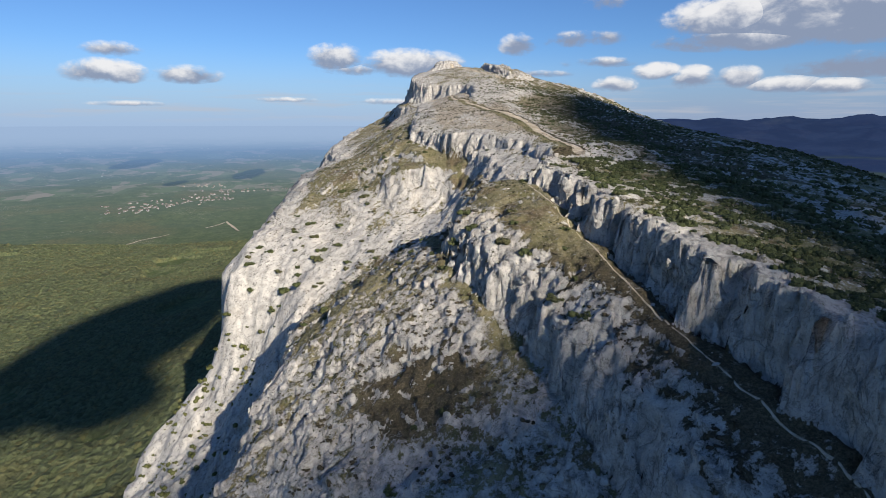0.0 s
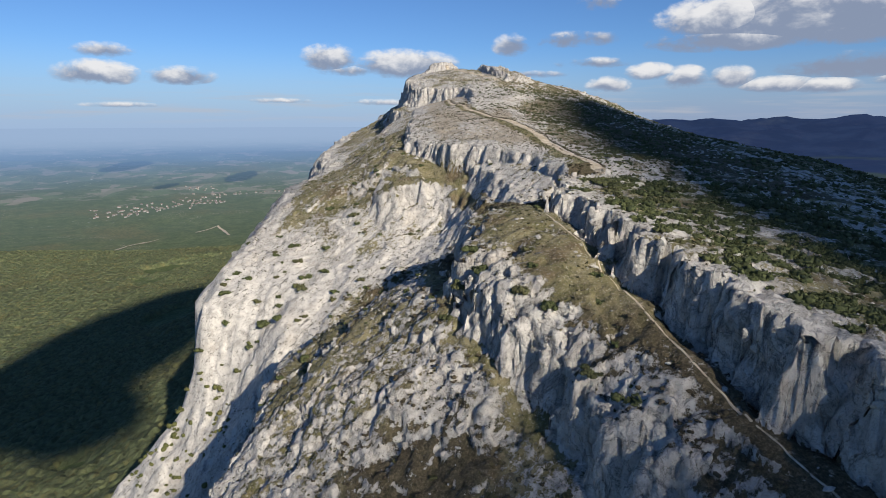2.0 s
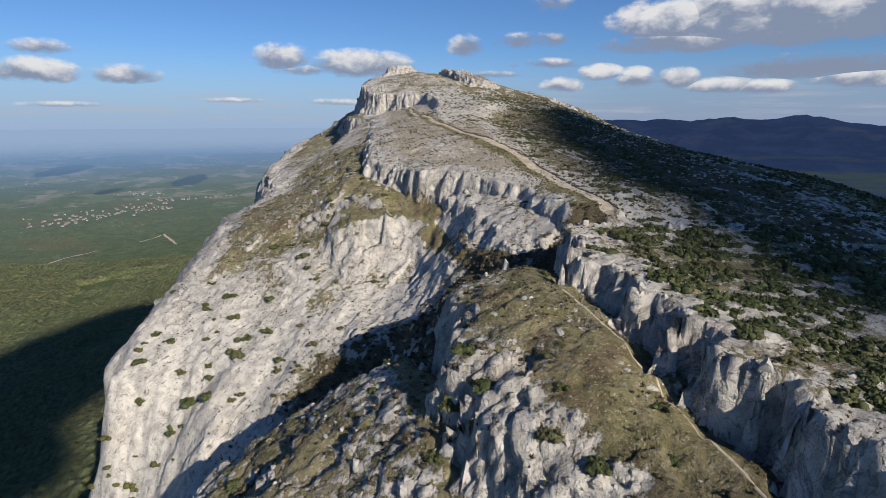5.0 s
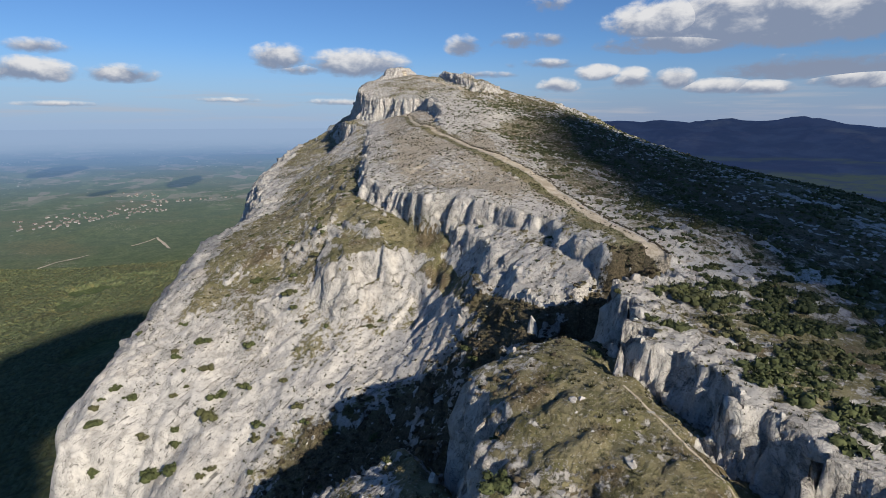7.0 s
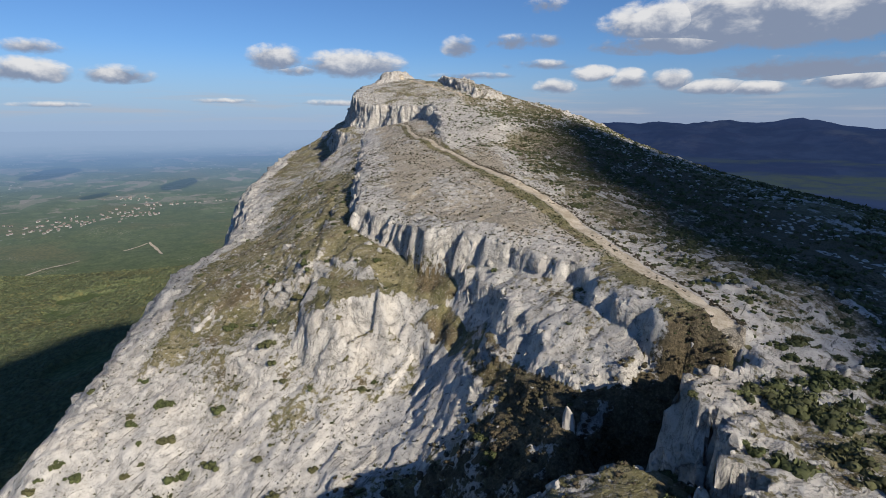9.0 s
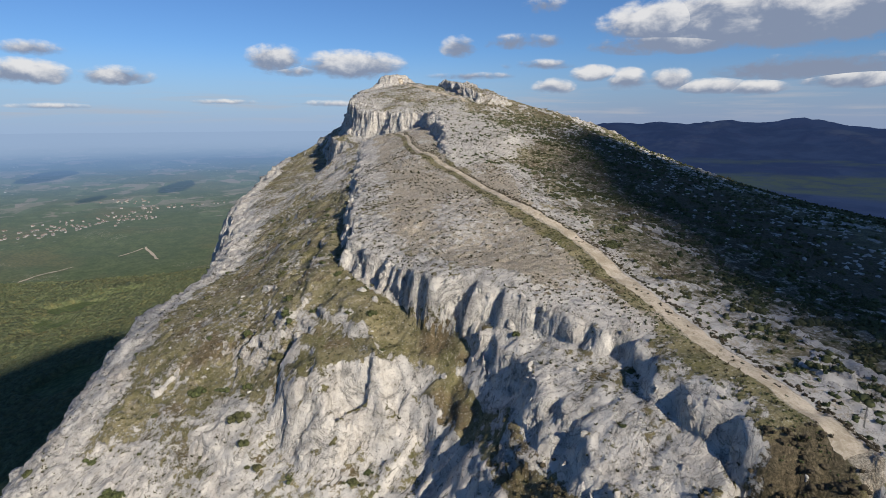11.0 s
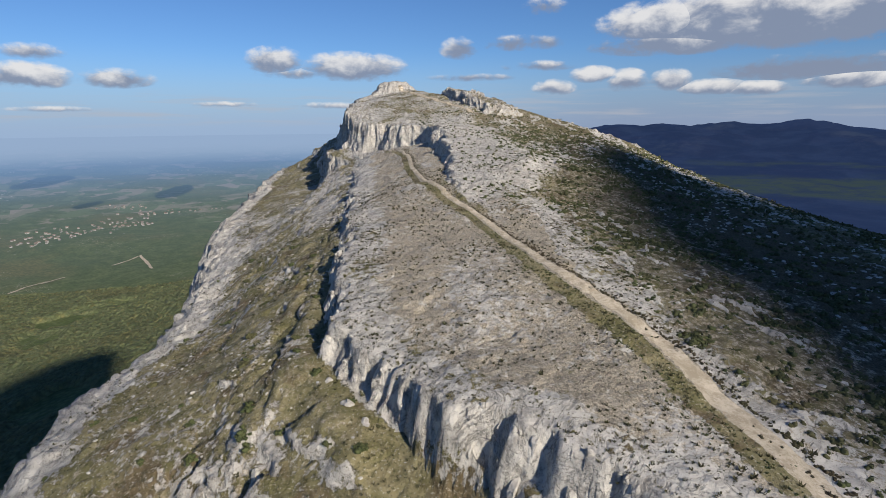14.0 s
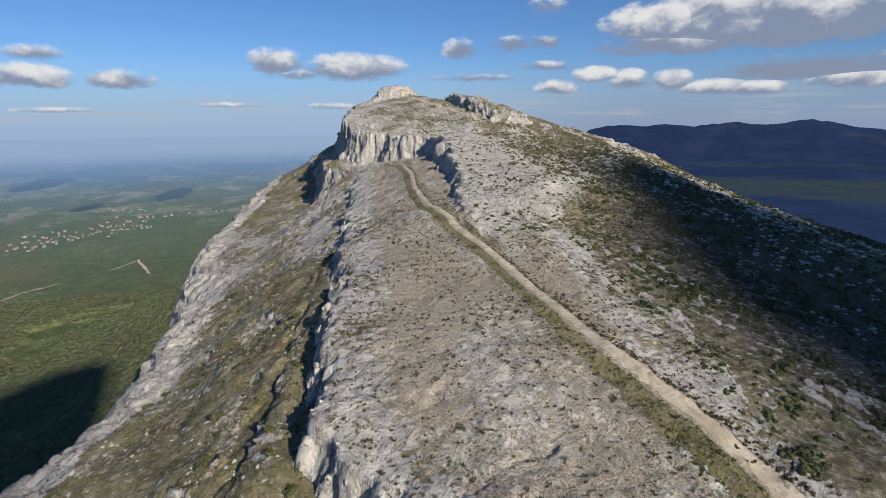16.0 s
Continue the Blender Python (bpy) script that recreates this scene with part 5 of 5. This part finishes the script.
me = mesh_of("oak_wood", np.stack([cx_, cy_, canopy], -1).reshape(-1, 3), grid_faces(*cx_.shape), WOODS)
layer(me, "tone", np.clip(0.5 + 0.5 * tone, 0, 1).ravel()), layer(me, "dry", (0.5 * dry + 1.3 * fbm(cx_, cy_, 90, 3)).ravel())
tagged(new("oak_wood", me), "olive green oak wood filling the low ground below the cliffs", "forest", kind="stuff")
r = np.random.RandomState(78)
# trees and thickets on the skirt of the cliff
sx, sy = keep((-112, -58), (60, 186), 700, lambda x, y: 0.9 * (grid_at(GK, x, y) == 0) * smooth(fbm(x, y, 14, 3), -0.4, 0.3), 51)
size = r.uniform(0.9, 2.3, len(sx))
me = many("thicket", far_shapes, sx, sy, ground_z(sx, sy) - 0.3, size, r.uniform(0, 6.28, len(sx)), THICKET, 9, r.uniform(0.8, 1.3, len(sx)))
tagged(new("thicket", me), "autumn coloured thicket on the ledge under the cliff", "thicket", kind="stuff")


# ---- cumulus that hang beyond the view, between the sun and the slope ----
CLOUD_M, N_ = material("cloud_white")
finish(N_, rgb(0.85, 0.86, 0.88), 1.0, N_.noise(N_.n("ShaderNodeTexCoord").outputs["Object"], 0.02, 5, 0.6), 0.6, 10.0)


def cumulus(place, half, seed, turn=0.0, far=1500.0):
    bv, bf = ball(3)
    v = bv * (1 + 0.20 * fbm(bv[:, 0], bv[:, 1], 0.8, 4, 0.55, bv[:, 2] + seed))[:, None]
    v[:, 2] = np.where(v[:, 2] < 0, v[:, 2] * 0.35, v[:, 2])
    ob = new("cumulus_cloud", mesh_of("cumulus_cloud", v, bf, CLOUD_M))
    c = Vector(place) + to_sun * far
    ob.matrix_world = pose(c.x, c.y, c.z, 0, 0, turn) @ Matrix.Diagonal((half[0], half[1], half[2], 1))
    return tagged(ob, "white cumulus cloud with a flat base drifting over the mountain", "cloud", "clouds over the mountain")


cumulus((94, 246, 52), (54, 212, 16), 1.5, 3, 3200.0)
cumulus((184, 246, 48), (68, 190, 18), 6.1, 0, 3200.0)
cumulus((47, 29, 0), (89, 129, 14), 4.5, 0, 3000.0)
cumulus((-352, 585, -172), (88, 215, 18), 7.5, 0, 2600.0)
cumulus((-268, 412, -160), (46, 56, 14), 9.5, 0, 2600.0)
cumulus((-898, 2616, -180), (52, 150, 20), 2.5)
cumulus((-1085, 2300, -180), (30, 100, 18), 3.5)
cumulus((-1500, 2800, -150), (80, 190, 25), 5.5)


# ---- the village and the pale forest tracks in the low country ----
def drawn(x, y, z):
    """Where a true place of the low country stands on the drawn-together sheet."""
    R = math.hypot(x, y - 120)
    k = RIM_R - NEAR_R
    q = R if R < NEAR_R else NEAR_R + k * (1 - 1 / (1 + (R - NEAR_R) / k))
    f = q / R
    return x * f, (y - 120) * f + 120, EYE_Z + (z - EYE_Z) * f


def part(name, bm, mat, parent, label=""):
    me = bpy.data.meshes.new(name)
    bm.to_mesh(me)
    bm.free()
    me.materials.append(mat)
    ob = new(name, me)
    ob.parent = parent
    return tagged(ob, label)


def plaster(name, c):
    mat, N = material(name)
    at = N.n("ShaderNodeTexCoord").outputs["Object"]
    k = N.noise(at, 0.8, 5, 0.65)
    finish(N, N.mix(k, c, rgb(c[0] * 0.7, c[1] * 0.68, c[2] * 0.66)), 0.9, k, 0.3, 0.05)
    return mat


LIME, TILES, PANE = plaster("lime_render", rgb(0.40, 0.39, 0.37)), plaster("clay_tiles", rgb(0.25, 0.20, 0.17)), plaster("window_dark", rgb(0.05, 0.06, 0.07))


def box(bm, x0, x1, y0, y1, z0, z1):
    v = [bm.verts.new(c) for c in ((x0, y0, z0), (x1, y0, z0), (x1, y1, z0), (x0, y1, z0), (x0, y0, z1), (x1, y0, z1), (x1, y1, z1), (x0, y1, z1))]
    for f in ((0, 3, 2, 1), (4, 5, 6, 7), (0, 1, 5, 4), (1, 2, 6, 5), (2, 3, 7, 6), (3, 0, 4, 7)):
        bm.faces.new([v[i] for i in f])


def house(w, d, h):
    ob = new("house")
    bm = bmesh.new()
    box(bm, -w / 2, w / 2, -d / 2, d / 2, -2.0, h)
    part("wall", bm, LIME, ob, "pale rendered wall")
    bm = bmesh.new()
    e = 0.5
    pts = [(-w / 2 - e, -d / 2 - e, h), (w / 2 + e, -d / 2 - e, h), (w / 2 + e, d / 2 + e, h), (-w / 2 - e, d / 2 + e, h), (-w / 2 - e, 0, h + d * 0.28), (w / 2 + e, 0, h + d * 0.28)]
    v = [bm.verts.new(p) for p in pts]
    for f in ((0, 1, 5, 4), (2, 3, 4, 5), (0, 4, 3), (1, 2, 5), (0, 3, 2, 1)):
        bm.faces.new([v[i] for i in f])
    part("roof", bm, TILES, ob, "clay tiled roof")
    for i in range(3):
        bm = bmesh.new()
        x = (i - 1) * w * 0.3
        box(bm, x - 0.6, x + 0.6, -d / 2 - 0.06, -d / 2 + 0.02, h * 0.4, h * 0.4 + 1.5)
        part("window", bm, PANE, ob)
    return tagged(ob, "small pale rendered house with a tiled roof among trees", "house", "village houses")


r = np.random.RandomState(99)
HAMLETS = [(-896, 1811, 70, 30, 24), (-825, 1918, 70, 34, 28), (-828, 2101, 40, 90, 26), (-992, 2402, 45, 60, 14), (-918, 1627, 50, 26, 14), (-726, 2253, 50, 30, 10), (-930, 1734, 60, 30, 18)]
models = [house(5.4, 4.2, 2.6), house(7, 4.6, 2.8), house(4.8, 4.0, 3.2)]
first = list(models)
for cx, cy, sx_, sy_, count in HAMLETS:
    for i in range(count):
        x, y = cx + sx_ * r.normal(), cy + sy_ * r.normal()
        place = drawn(x, y, float(low_ground(np.array([x]), np.array([y]))[0] + hills(np.array([x]), np.array([y]))[0]))
        m = pose(*place, 0, 0, r.uniform(-30, 30))
        if first:
            first.pop().matrix_basis = m
        else:
            copy_thing(models[r.randint(3)], m)


def low_track(pts, half, seed):
    p = np.array(pts, float)
    d = np.concatenate([[0], np.cumsum(np.hypot(*np.diff(p, axis=0).T))])
    t = np.arange(0, d[-1], 5.0)
    x, y = np.interp(t, d, p[:, 0]) + 5 * gnoise(t / 60, seed), np.interp(t, d, p[:, 1])
    nx, ny = -np.gradient(y), np.gradient(x)
    l = np.hypot(nx, ny)
    w = half * (1 + 0.5 * gnoise(t / 25, seed + 3.3))[:, None] * np.linspace(-1, 1, 3)[None]
    X, Y = x[:, None] + (nx / l)[:, None] * w, y[:, None] + (ny / l)[:, None] * w
    Z = low_ground(X, Y) + 1.2
    me = mesh_of("forest_track", np.stack([X, Y, Z], -1).reshape(-1, 3), grid_faces(len(t), 3), TRACK)
    tagged(new("forest_track", me), "pale stony clearing cut through the oak wood", "path", kind="structure")


for i, pts in enumerate([[(-580, 1496), (-531, 1411), (-489, 1331)], [(-675, 1179), (-673, 1220), (-649, 1255)], [(-596, 1389), (-590, 1441), (-579, 1484)], [(-653, 1236), (-630, 1285)], [(-628, 2188), (-586, 2077)]]):
    low_track(pts, 2.2 if i else 3.0, i * 4.7)
